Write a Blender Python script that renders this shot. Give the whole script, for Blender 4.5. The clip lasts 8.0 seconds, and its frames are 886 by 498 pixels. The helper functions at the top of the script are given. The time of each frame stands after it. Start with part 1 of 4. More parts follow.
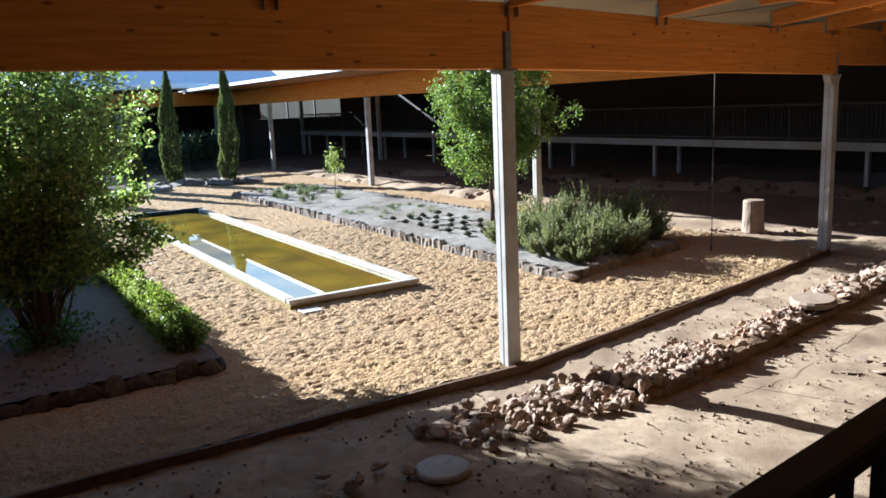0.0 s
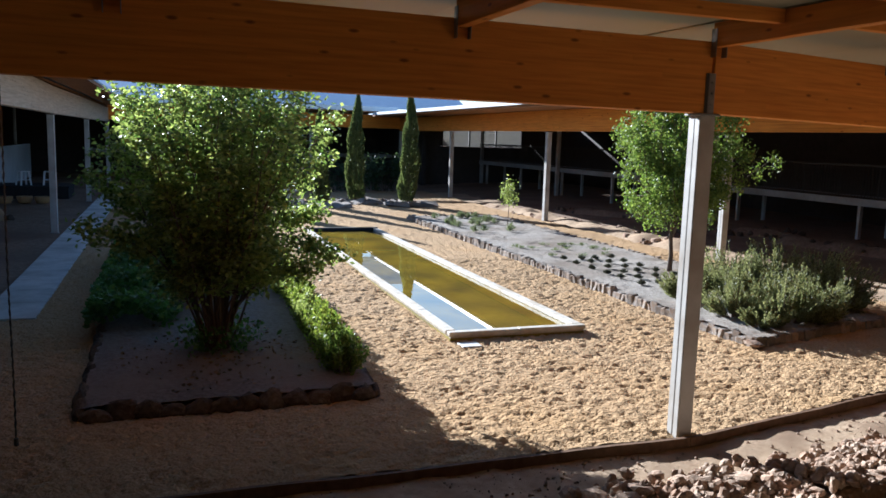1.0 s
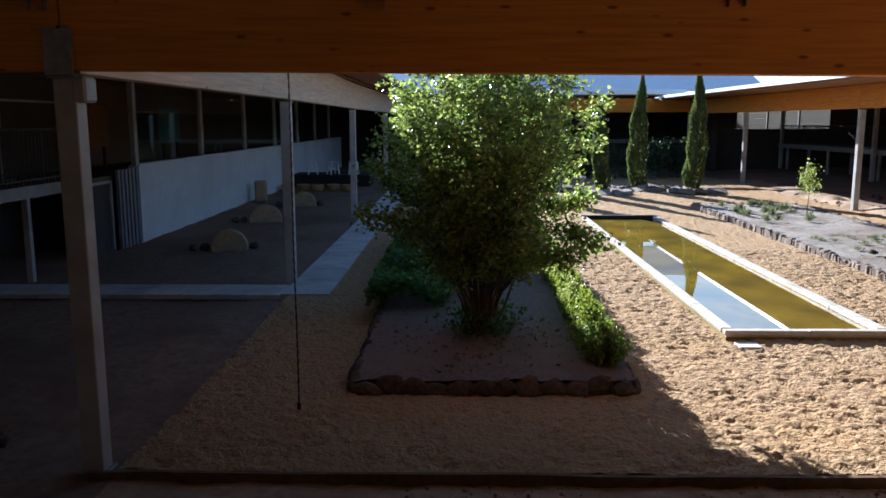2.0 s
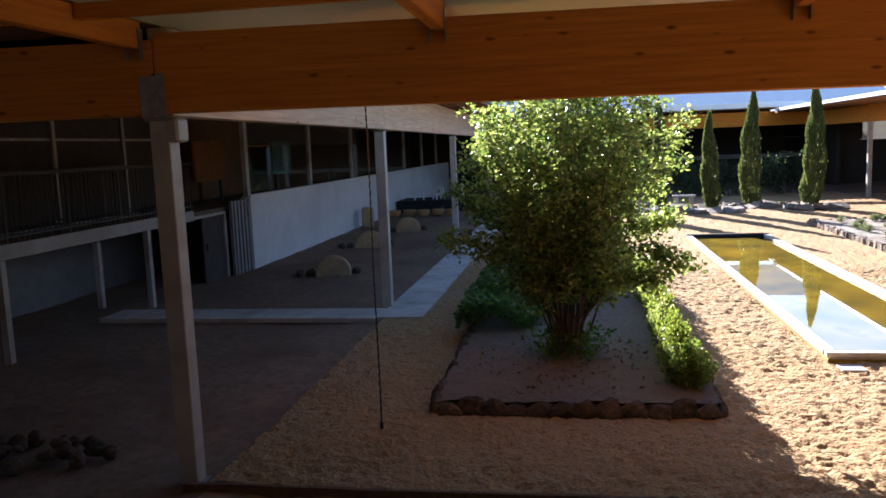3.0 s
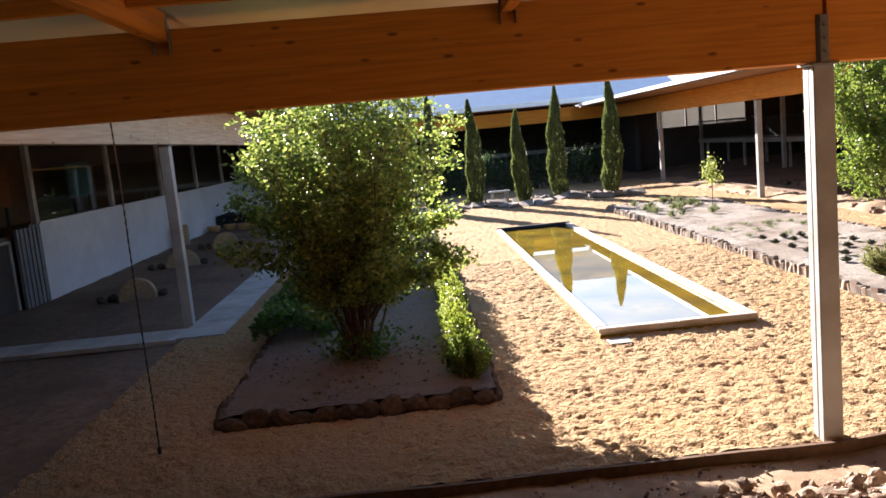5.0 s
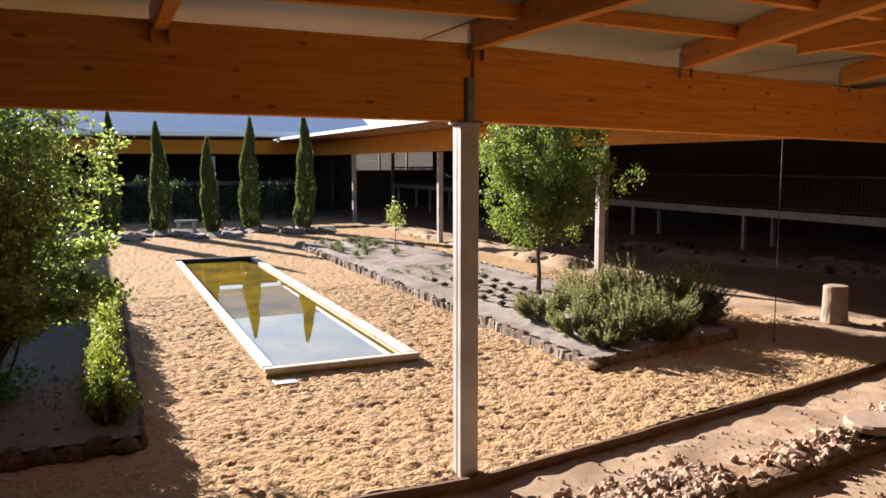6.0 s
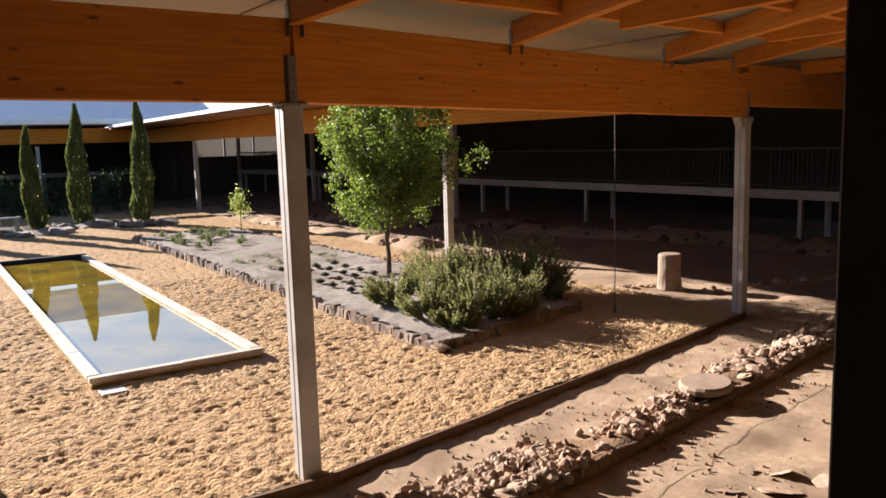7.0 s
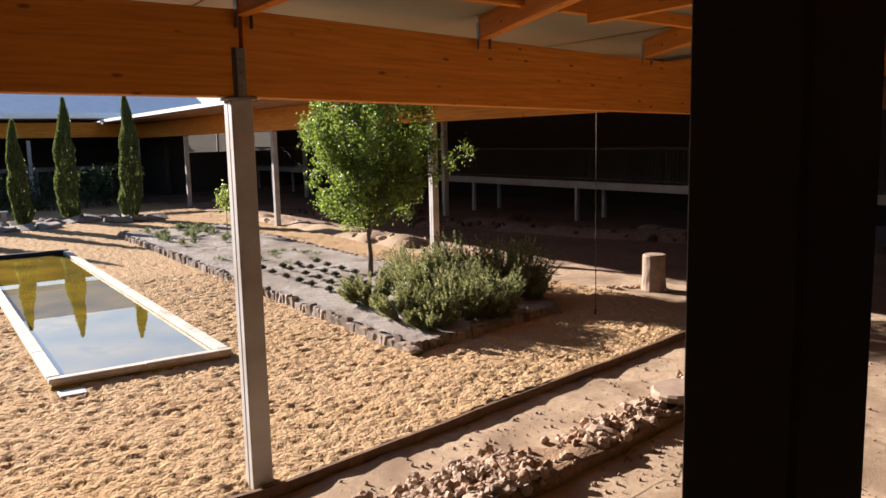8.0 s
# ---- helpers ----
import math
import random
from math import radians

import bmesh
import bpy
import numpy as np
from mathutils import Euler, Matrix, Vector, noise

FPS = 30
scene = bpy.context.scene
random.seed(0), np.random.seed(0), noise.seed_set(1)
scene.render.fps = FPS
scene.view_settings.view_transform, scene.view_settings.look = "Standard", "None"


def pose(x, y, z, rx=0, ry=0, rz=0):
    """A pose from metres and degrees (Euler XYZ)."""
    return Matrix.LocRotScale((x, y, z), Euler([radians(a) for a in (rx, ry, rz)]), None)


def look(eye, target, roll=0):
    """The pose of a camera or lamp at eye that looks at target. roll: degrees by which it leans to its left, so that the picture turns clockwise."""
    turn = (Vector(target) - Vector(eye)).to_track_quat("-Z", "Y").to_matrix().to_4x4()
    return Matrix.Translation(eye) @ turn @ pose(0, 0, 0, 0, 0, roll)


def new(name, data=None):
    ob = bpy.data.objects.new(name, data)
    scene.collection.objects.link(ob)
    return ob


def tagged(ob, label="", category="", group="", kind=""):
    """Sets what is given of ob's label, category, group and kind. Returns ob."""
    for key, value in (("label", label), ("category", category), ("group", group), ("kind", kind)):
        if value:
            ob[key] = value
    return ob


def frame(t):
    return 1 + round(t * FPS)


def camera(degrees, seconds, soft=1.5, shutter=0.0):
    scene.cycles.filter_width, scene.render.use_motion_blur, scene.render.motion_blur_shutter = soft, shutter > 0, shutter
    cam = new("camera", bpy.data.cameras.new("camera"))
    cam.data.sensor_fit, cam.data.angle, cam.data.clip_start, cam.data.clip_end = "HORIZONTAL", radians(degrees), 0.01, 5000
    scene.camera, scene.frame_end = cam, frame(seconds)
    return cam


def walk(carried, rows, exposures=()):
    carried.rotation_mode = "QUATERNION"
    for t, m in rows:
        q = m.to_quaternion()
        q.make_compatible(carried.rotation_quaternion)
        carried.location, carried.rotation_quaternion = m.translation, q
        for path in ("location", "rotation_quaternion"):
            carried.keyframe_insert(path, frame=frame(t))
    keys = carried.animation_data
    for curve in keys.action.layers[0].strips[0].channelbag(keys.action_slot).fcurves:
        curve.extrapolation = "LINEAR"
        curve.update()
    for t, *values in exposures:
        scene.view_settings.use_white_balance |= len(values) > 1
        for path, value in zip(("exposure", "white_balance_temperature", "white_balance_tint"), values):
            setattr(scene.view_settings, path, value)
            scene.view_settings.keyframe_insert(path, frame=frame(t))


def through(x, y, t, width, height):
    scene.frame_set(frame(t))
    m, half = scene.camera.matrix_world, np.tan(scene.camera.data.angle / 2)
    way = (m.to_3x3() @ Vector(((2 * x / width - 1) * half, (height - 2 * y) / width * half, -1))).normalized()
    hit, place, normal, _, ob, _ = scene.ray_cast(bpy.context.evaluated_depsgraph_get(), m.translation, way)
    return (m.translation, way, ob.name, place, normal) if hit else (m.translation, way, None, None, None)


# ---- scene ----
cam = camera(58.7, 8.0, 1.6)
PATH = [
    (0, (-4.853, -6.586, 2.791), (-3.821, -4.911, 2.429), -2.4),
    (0.5, (-4.791, -6.394, 2.796), (-4.015, -4.582, 2.454), -1.2),
    (1, (-4.708, -6.225, 2.816), (-4.05, -4.357, 2.537), 1.7),
    (1.5, (-4.585, -6.105, 2.796), (-4.275, -4.152, 2.494), 1.4),
    (2, (-4.432, -6.065, 2.799), (-4.477, -4.091, 2.478), -0.1),
    (2.2, (-4.392, -6.103, 2.824), (-4.502, -4.127, 2.537), -0.6),
    (3.3, (-3.938, -6.223, 2.808), (-4.353, -4.284, 2.55), -1.5),
    (3.5, (-3.892, -6.252, 2.79), (-4.348, -4.323, 2.52), -0.9),
    (4, (-3.663, -6.281, 2.794), (-4.102, -4.351, 2.505), -3.3),
    (4.2, (-3.572, -6.307, 2.791), (-3.954, -4.361, 2.529), -4.7),
    (5.3, (-3.171, -6.191, 2.775), (-2.914, -4.225, 2.512), -2.1),
    (5.5, (-3.077, -6.153, 2.779), (-2.688, -4.204, 2.56), 0.7),
    (6, (-2.905, -6.139, 2.766), (-2.107, -4.318, 2.548), -0.1),
    (6.5, (-2.734, -6.033, 2.774), (-1.757, -4.312, 2.486), -1.1),
    (7, (-2.57, -5.951, 2.768), (-1.463, -4.308, 2.499), -1.7),
    (7.5, (-2.356, -5.954, 2.766), (-1.287, -4.284, 2.505), -1.2),
    (8, (-2.145, -5.941, 2.763), (-1.038, -4.298, 2.486), -1.3),
]
walk(cam, [(t, look(eye, target, roll)) for t, eye, target, roll in PATH],
     [(0, 1.96, 4880, 4), (0.5, 1.77, 4940, 6), (1.0, 1.68, 5000, 8), (2.2, 1.76, 5130, 12), (3.5, 2.86, 5750, 18), (4.2, 3.0, 5820, 18), (5.5, 1.98, 6060, 18), (8.0, 1.68, 6040, 18)])

# ---- world, sun ----
world = bpy.data.worlds.new("sky")
scene.world = world
world.use_nodes = True
_wn = world.node_tree
_sky = _wn.nodes.new("ShaderNodeTexSky")
_sky.sky_type = "NISHITA"
_sky.sun_disc = False
SUN_EL = radians(20.5)
SUN_AZ = math.atan2(-0.345, 0.94)            # from +y, towards -x
_sky.sun_elevation = SUN_EL
_sky.sun_rotation = SUN_AZ
_sky.air_density, _sky.dust_density = 1.0, 0.3
_wn.links.new(_sky.outputs[0], _wn.nodes["Background"].inputs[0])
_wn.nodes["Background"].inputs[1].default_value = 0.046
sun_data = bpy.data.lights.new("sun", "SUN")
sun_data.energy, sun_data.angle, sun_data.color = 5.0, radians(0.55), (1.0, 0.89, 0.75)
sun = new("sun", sun_data)
_to_sun = Vector((math.sin(SUN_AZ) * math.cos(SUN_EL), math.cos(SUN_AZ) * math.cos(SUN_EL), math.sin(SUN_EL)))
sun.matrix_world = look(_to_sun * 60, (0, 0, 0))
RNG = np.random.default_rng(7)


# ---- materials ----
def material(name, stops, scale=4.0, rough=0.8, metal=0.0, bump=0.0, bump_scale=40.0, stretch=(1, 1, 1), detail=8.0,
             stain=None, stain_scale=0.6, island=0.0, obrand=0.0, spec=0.5):
    """Noise between colour stops, a second larger stain layer, and fine relief."""
    m = bpy.data.materials.new(name)
    m.use_nodes = True
    nt = m.node_tree
    n, l = nt.nodes, nt.links
    b = n["Principled BSDF"]
    b.inputs["Roughness"].default_value = rough
    b.inputs["Metallic"].default_value = metal
    b.inputs["Specular IOR Level"].default_value = spec
    tc = n.new("ShaderNodeTexCoord")
    mp = n.new("ShaderNodeMapping")
    mp.inputs["Scale"].default_value = stretch
    l.new(tc.outputs["Object"], mp.inputs[0])
    tex = n.new("ShaderNodeTexNoise")
    tex.inputs["Scale"].default_value, tex.inputs["Detail"].default_value = scale, detail
    tex.inputs["Roughness"].default_value = 0.65
    l.new(mp.outputs[0], tex.inputs["Vector"])
    ramp = n.new("ShaderNodeValToRGB")
    els = ramp.color_ramp.elements
    while len(els) < len(stops):
        els.new(0.5)
    for e, (p, c) in zip(els, stops):
        e.position, e.color = p, (*c, 1)
    l.new(tex.outputs[0], ramp.inputs[0])
    out = ramp.outputs[0]
    if stain:
        t2 = n.new("ShaderNodeTexNoise")
        t2.inputs["Scale"].default_value, t2.inputs["Detail"].default_value = stain_scale, 5
        l.new(tc.outputs["Object"], t2.inputs["Vector"])
        r2 = n.new("ShaderNodeMapRange")
        r2.inputs["From Min"].default_value, r2.inputs["From Max"].default_value = 0.45, 0.68
        l.new(t2.outputs[0], r2.inputs[0])
        mix = n.new("ShaderNodeMix")
        mix.data_type = "RGBA"
        l.new(r2.outputs[0], mix.inputs["Factor"])
        l.new(out, mix.inputs["A"])
        mix.inputs["B"].default_value = (*stain, 1)
        out = mix.outputs["Result"]
    for kind, amount in (("island", island), ("object", obrand)):
        if amount:
            src = n.new("ShaderNodeNewGeometry").outputs["Random Per Island"] if kind == "island" else n.new("ShaderNodeObjectInfo").outputs["Random"]
            mr = n.new("ShaderNodeMapRange")
            mr.inputs["To Min"].default_value, mr.inputs["To Max"].default_value = 1 - amount, 1 + amount
            l.new(src, mr.inputs[0])
            hsv = n.new("ShaderNodeHueSaturation")
            l.new(mr.outputs[0], hsv.inputs["Value"])
            l.new(out, hsv.inputs["Color"])
            out = hsv.outputs[0]
    l.new(out, b.inputs["Base Color"])
    if bump:
        t3 = n.new("ShaderNodeTexNoise")
        t3.inputs["Scale"].default_value, t3.inputs["Detail"].default_value = bump_scale, 6
        l.new(mp.outputs[0], t3.inputs["Vector"])
        bp = n.new("ShaderNodeBump")
        bp.inputs["Strength"].default_value, bp.inputs["Distance"].default_value = min(1.0, bump * 25), bump
        l.new(t3.outputs[0], bp.inputs["Height"])
        l.new(bp.outputs[0], b.inputs["Normal"])
    return m


def leaf_material(name, dark, light, through=0.45, gloss=0.45):
    """Leaves: colour by leaf, part of the light passes through the blade."""
    m = bpy.data.materials.new(name)
    m.use_nodes = True
    nt = m.node_tree
    n, l = nt.nodes, nt.links
    b = n["Principled BSDF"]
    b.inputs["Roughness"].default_value = gloss
    b.inputs["Specular IOR Level"].default_value = 0.3
    geo = n.new("ShaderNodeNewGeometry")
    ramp = n.new("ShaderNodeValToRGB")
    ramp.color_ramp.elements[0].color, ramp.color_ramp.elements[1].color = (*dark, 1), (*light, 1)
    l.new(geo.outputs["Random Per Island"], ramp.inputs[0])
    l.new(ramp.outputs[0], b.inputs["Base Color"])
    tr = n.new("ShaderNodeBsdfTranslucent")
    hsv = n.new("ShaderNodeHueSaturation")
    hsv.inputs["Saturation"].default_value, hsv.inputs["Value"].default_value = 1.05, 1.75
    l.new(ramp.outputs[0], hsv.inputs["Color"])
    l.new(hsv.outputs[0], tr.inputs[0])
    mix = n.new("ShaderNodeMixShader")
    mix.inputs[0].default_value = through
    l.new(b.outputs[0], mix.inputs[1])
    l.new(tr.outputs[0], mix.inputs[2])
    l.new(mix.outputs[0], n["Material Output"].inputs[0])
    return m


def wood_material(name, dark, mid, light, lam=0.042, shade=1.0):
    """Glulam: grain drawn out along local x, horizontal lamellas in local z, knots."""
    m = bpy.data.materials.new(name)
    m.use_nodes = True
    nt = m.node_tree
    n, l = nt.nodes, nt.links
    b = n["Principled BSDF"]
    b.inputs["Roughness"].default_value = 0.7
    b.inputs["Specular IOR Level"].default_value = 0.25
    tc = n.new("ShaderNodeTexCoord")
    mp = n.new("ShaderNodeMapping")
    mp.inputs["Scale"].default_value = (0.7, 14, 14)
    l.new(tc.outputs["Object"], mp.inputs[0])
    tex = n.new("ShaderNodeTexNoise")
    tex.inputs["Scale"].default_value, tex.inputs["Detail"].default_value = 2.2, 8
    l.new(mp.outputs[0], tex.inputs["Vector"])
    ramp = n.new("ShaderNodeValToRGB")
    ramp.color_ramp.elements.new(0.5)
    for e, p, c in zip(ramp.color_ramp.elements, (0.3, 0.52, 0.72), (dark, mid, light)):
        e.position, e.color = p, (*c, 1)
    l.new(tex.outputs[0], ramp.inputs[0])
    # lamellas: each board of the stack a little lighter or darker
    sep = n.new("ShaderNodeSeparateXYZ")
    l.new(tc.outputs["Object"], sep.inputs[0])
    div = n.new("ShaderNodeMath"); div.operation = "DIVIDE"; div.inputs[1].default_value = lam
    l.new(sep.outputs["Z"], div.inputs[0])
    fl = n.new("ShaderNodeMath"); fl.operation = "FLOOR"
    l.new(div.outputs[0], fl.inputs[0])
    bx = n.new("ShaderNodeMath"); bx.operation = "MULTIPLY"; bx.inputs[1].default_value = 0.35
    l.new(sep.outputs["X"], bx.inputs[0])
    bf = n.new("ShaderNodeMath"); bf.operation = "FLOOR"
    add = n.new("ShaderNodeMath"); add.operation = "MULTIPLY_ADD"; add.inputs[1].default_value = 0.37
    l.new(fl.outputs[0], add.inputs[0]); l.new(bx.outputs[0], add.inputs[2])
    l.new(add.outputs[0], bf.inputs[0])
    comb = n.new("ShaderNodeCombineXYZ")
    l.new(fl.outputs[0], comb.inputs[0]); l.new(bf.outputs[0], comb.inputs[1])
    wn = n.new("ShaderNodeTexWhiteNoise")
    l.new(comb.outputs[0], wn.inputs[0])
    mr = n.new("ShaderNodeMapRange")
    mr.inputs["To Min"].default_value, mr.inputs["To Max"].default_value = 0.93 * shade, 1.06 * shade
    l.new(wn.outputs[0], mr.inputs[0])
    hsv = n.new("ShaderNodeHueSaturation")
    l.new(mr.outputs[0], hsv.inputs["Value"]); l.new(ramp.outputs[0], hsv.inputs["Color"])
    # knots
    mk = n.new("ShaderNodeMapping"); mk.inputs["Scale"].default_value = (3.2, 9.0, 9.0)
    l.new(tc.outputs["Object"], mk.inputs[0])
    vo = n.new("ShaderNodeTexVoronoi"); vo.inputs["Scale"].default_value = 0.9
    l.new(mk.outputs[0], vo.inputs["Vector"])
    kr = n.new("ShaderNodeMapRange")
    kr.inputs["From Min"].default_value, kr.inputs["From Max"].default_value = 0.07, 0.15
    kr.inputs["To Min"].default_value, kr.inputs["To Max"].default_value = 0.8, 0.0
    l.new(vo.outputs["Distance"], kr.inputs[0])
    mix = n.new("ShaderNodeMix"); mix.data_type = "RGBA"
    l.new(kr.outputs[0], mix.inputs["Factor"]); l.new(hsv.outputs[0], mix.inputs["A"])
    mix.inputs["B"].default_value = (dark[0] * 0.25, dark[1] * 0.2, dark[2] * 0.2, 1)
    l.new(mix.outputs["Result"], b.inputs["Base Color"])
    bp = n.new("ShaderNodeBump"); bp.inputs["Strength"].default_value = 0.25; bp.inputs["Distance"].default_value = 0.003
    l.new(tex.outputs[0], bp.inputs["Height"]); l.new(bp.outputs[0], b.inputs["Normal"])
    return m


M_GRAVEL = material("gravel", [(0.25, (0.225, 0.128, 0.064)), (0.5, (0.415, 0.278, 0.146)), (0.75, (0.535, 0.398, 0.240))], 38, 0.95, bump=0.05, bump_scale=21, stain=(0.405, 0.262, 0.128), stain_scale=0.7, spec=0.1)
M_EARTH = material("earth", [(0.25, (0.290, 0.200, 0.124)), (0.5, (0.430, 0.318, 0.210)), (0.75, (0.525, 0.405, 0.282))], 11, 0.97, bump=0.02, bump_scale=90, stain=(0.280, 0.196, 0.128), stain_scale=1.3, spec=0.1)
# soil tone under the wing roofs, darkened further to carry the shade there
M_EARTH_SHADED = material("wing_earth_shaded", [(0.25, (0.15, 0.10, 0.072)), (0.5, (0.255, 0.18, 0.127)), (0.75, (0.34, 0.25, 0.18))], 9, 0.97, bump=0.012, bump_scale=55, stain=(0.19, 0.13, 0.095), stain_scale=0.5, spec=0.1)
M_BANK = material("cut_earth", [(0.25, (0.16, 0.092, 0.05)), (0.5, (0.27, 0.175, 0.105)), (0.75, (0.37, 0.26, 0.17))], 16, 0.97, bump=0.03, bump_scale=40, stain=(0.2, 0.13, 0.08), stain_scale=2.0, spec=0.1)
M_SOIL = material("bed_soil", [(0.3, (0.20, 0.172, 0.145)), (0.52, (0.375, 0.335, 0.288)), (0.78, (0.50, 0.455, 0.40))], 30, 0.97, bump=0.035, bump_scale=55, stain=(0.225, 0.180, 0.138), spec=0.1)
M_SOIL_DARK = material("planter_soil", [(0.3, (0.11, 0.09, 0.075)), (0.6, (0.21, 0.175, 0.15)), (0.8, (0.27, 0.23, 0.20))], 18, 0.97, bump=0.02, bump_scale=40, stain=(0.2, 0.16, 0.13), spec=0.1)
M_WOOD = wood_material("glulam", (0.53, 0.180, 0.016), (0.64, 0.235, 0.022), (0.72, 0.280, 0.030))
# paler glulam; sunlight thrown back by the court is put into its colour
M_WOOD_PALE = wood_material("glulam_bounce_lit", (0.52, 0.39, 0.27), (0.62, 0.49, 0.36), (0.69, 0.57, 0.44))
M_SOFFIT = wood_material("soffit_boards", (0.16, 0.07, 0.025), (0.27, 0.13, 0.05), (0.36, 0.19, 0.08), lam=0.12)
M_STEEL = material("painted_steel", [(0.3, (0.432, 0.416, 0.384)), (0.7, (0.512, 0.496, 0.464))], 6, 0.5, 0.0, bump=0.002, bump_scale=60, stain=(0.336, 0.288, 0.240), stain_scale=2.0)
M_STEEL_DARK = material("dark_steel", [(0.3, (0.05, 0.045, 0.042)), (0.7, (0.08, 0.073, 0.066))], 8, 0.55, 0.4, bump=0.001, stain=(0.05, 0.04, 0.03))
M_GALV = material("galvanised_plate", [(0.3, (0.20, 0.19, 0.18)), (0.7, (0.34, 0.33, 0.31))], 14, 0.5, 0.6)
M_DECKEDGE = material("deck_channel", [(0.3, (0.32, 0.31, 0.30)), (0.7, (0.45, 0.44, 0.42))], 5, 0.55, 0.2, stain=(0.3, 0.26, 0.22))
M_DECK = material("deck_boards", [(0.3, (0.10, 0.075, 0.05)), (0.7, (0.20, 0.15, 0.10))], 8, 0.8, stretch=(1, 12, 1), bump=0.003)
M_CONCRETE = material("pool_coping", [(0.25, (0.357, 0.315, 0.246)), (0.55, (0.561, 0.518, 0.442)), (0.8, (0.646, 0.612, 0.535))], 9, 0.8, bump=0.006, bump_scale=30, stain=(0.408, 0.340, 0.238), stain_scale=2.2)
M_LINER = material("pool_lining", [(0.3, (0.13, 0.10, 0.010)), (0.55, (0.28, 0.215, 0.022)), (0.8, (0.40, 0.32, 0.04))], 2.2, 0.9, bump=0.01, bump_scale=8, stain=(0.12, 0.10, 0.02), stain_scale=1.1)
M_PAVING = material("paving_slab", [(0.3, (0.475, 0.465, 0.437)), (0.7, (0.627, 0.608, 0.570))], 8, 0.85, bump=0.004, bump_scale=50, stain=(0.399, 0.380, 0.342), stain_scale=1.5, obrand=0.12)
M_STONE = material("field_stone", [(0.25, (0.190, 0.128, 0.088)), (0.5, (0.330, 0.246, 0.180)), (0.8, (0.480, 0.390, 0.300))], 9, 0.92, bump=0.02, bump_scale=18, stain=(0.300, 0.190, 0.125), stain_scale=3.0, obrand=0.28, island=0.25, spec=0.2)
M_SLATE = material("grey_edging_stone", [(0.25, (0.128, 0.102, 0.085)), (0.5, (0.264, 0.230, 0.196)), (0.8, (0.391, 0.348, 0.306))], 8, 0.9, bump=0.02, bump_scale=20, stain=(0.255, 0.187, 0.128), stain_scale=3.0, obrand=0.3, island=0.3, spec=0.2)
M_MILL = material("millstone", [(0.3, (0.36, 0.25, 0.13)), (0.7, (0.55, 0.41, 0.23))], 10, 0.9, bump=0.01, bump_scale=30, stain=(0.3, 0.26, 0.2), stain_scale=2)
M_MARBLE = material("column_drum", [(0.3, (0.24, 0.165, 0.115)), (0.7, (0.40, 0.295, 0.21))], 7, 0.85, bump=0.012, bump_scale=22, stain=(0.34, 0.24, 0.17), stain_scale=3)
M_WHITE = material("white_wall", [(0.3, (0.70, 0.71, 0.72)), (0.7, (0.80, 0.81, 0.82))], 3, 0.85, bump=0.003, bump_scale=60, stain=(0.66, 0.66, 0.66), stain_scale=0.6)
# brown taken close to black so the colour carries the dim interior
M_DARKWALL = material("dim_brown_panel", [(0.3, (0.05, 0.04, 0.035)), (0.7, (0.085, 0.07, 0.06))], 4, 0.8, bump=0.003, stain=(0.06, 0.045, 0.035))
M_INNER = material("inner_wall_timber", [(0.3, (0.22, 0.12, 0.06)), (0.7, (0.36, 0.21, 0.11))], 3, 0.7, stretch=(1, 1, 6), bump=0.002, stain=(0.2, 0.11, 0.06))
M_CORR = material("corrugated_panel", [(0.3, (0.20, 0.20, 0.21)), (0.7, (0.29, 0.29, 0.30))], 4, 0.5, 0.3)
# pale sheet tinted blue to carry the skylight it reflects
M_ROOF = material("roof_sheet", [(0.3, (0.42, 0.52, 0.66)), (0.7, (0.50, 0.60, 0.73))], 2, 0.65, 0.0, stain=(0.45, 0.53, 0.64), stain_scale=0.3, spec=0.2)
M_FASCIA = material("white_fascia", [(0.3, (0.82, 0.82, 0.82)), (0.7, (0.88, 0.88, 0.88))], 5, 0.35)
M_EDGING = material("rusty_edging", [(0.3, (0.10, 0.055, 0.028)), (0.7, (0.22, 0.13, 0.07))], 12, 0.85, 0.2, bump=0.003)
M_BARK = material("bark", [(0.3, (0.07, 0.05, 0.035)), (0.7, (0.17, 0.125, 0.09))], 20, 0.95, stretch=(1, 1, 0.25), bump=0.01)
M_BLACK = material("black_cloth", [(0.3, (0.012, 0.012, 0.013)), (0.7, (0.025, 0.025, 0.027))], 20, 0.9)
M_PLASTIC = material("white_plastic", [(0.3, (0.74, 0.74, 0.74)), (0.7, (0.80, 0.80, 0.80))], 5, 0.4)
M_BLIND = material("blind_slat", [(0.3, (0.50, 0.49, 0.46)), (0.7, (0.58, 0.57, 0.54))], 5, 0.6, obrand=0.06)
M_ROPE = material("chain_links", [(0.3, (0.05, 0.043, 0.036)), (0.7, (0.09, 0.08, 0.07))], 30, 0.6, 0.4)
M_STRAW = material("wicker", [(0.3, (0.36, 0.20, 0.08)), (0.7, (0.55, 0.34, 0.15))], 30, 0.85, bump=0.004)
M_POSTER = material("poster_teal", [(0.3, (0.10, 0.28, 0.26)), (0.7, (0.30, 0.52, 0.46))], 6, 0.5)
M_POSTER2 = material("poster_warm", [(0.3, (0.30, 0.10, 0.03)), (0.7, (0.45, 0.2, 0.05))], 6, 0.6)

M_BLIND.node_tree.nodes["Principled BSDF"].inputs["Subsurface Weight"].default_value = 0.0
_nt = M_BLIND.node_tree
_tr = _nt.nodes.new("ShaderNodeBsdfTranslucent"); _tr.inputs[0].default_value = (0.34, 0.335, 0.325, 1)
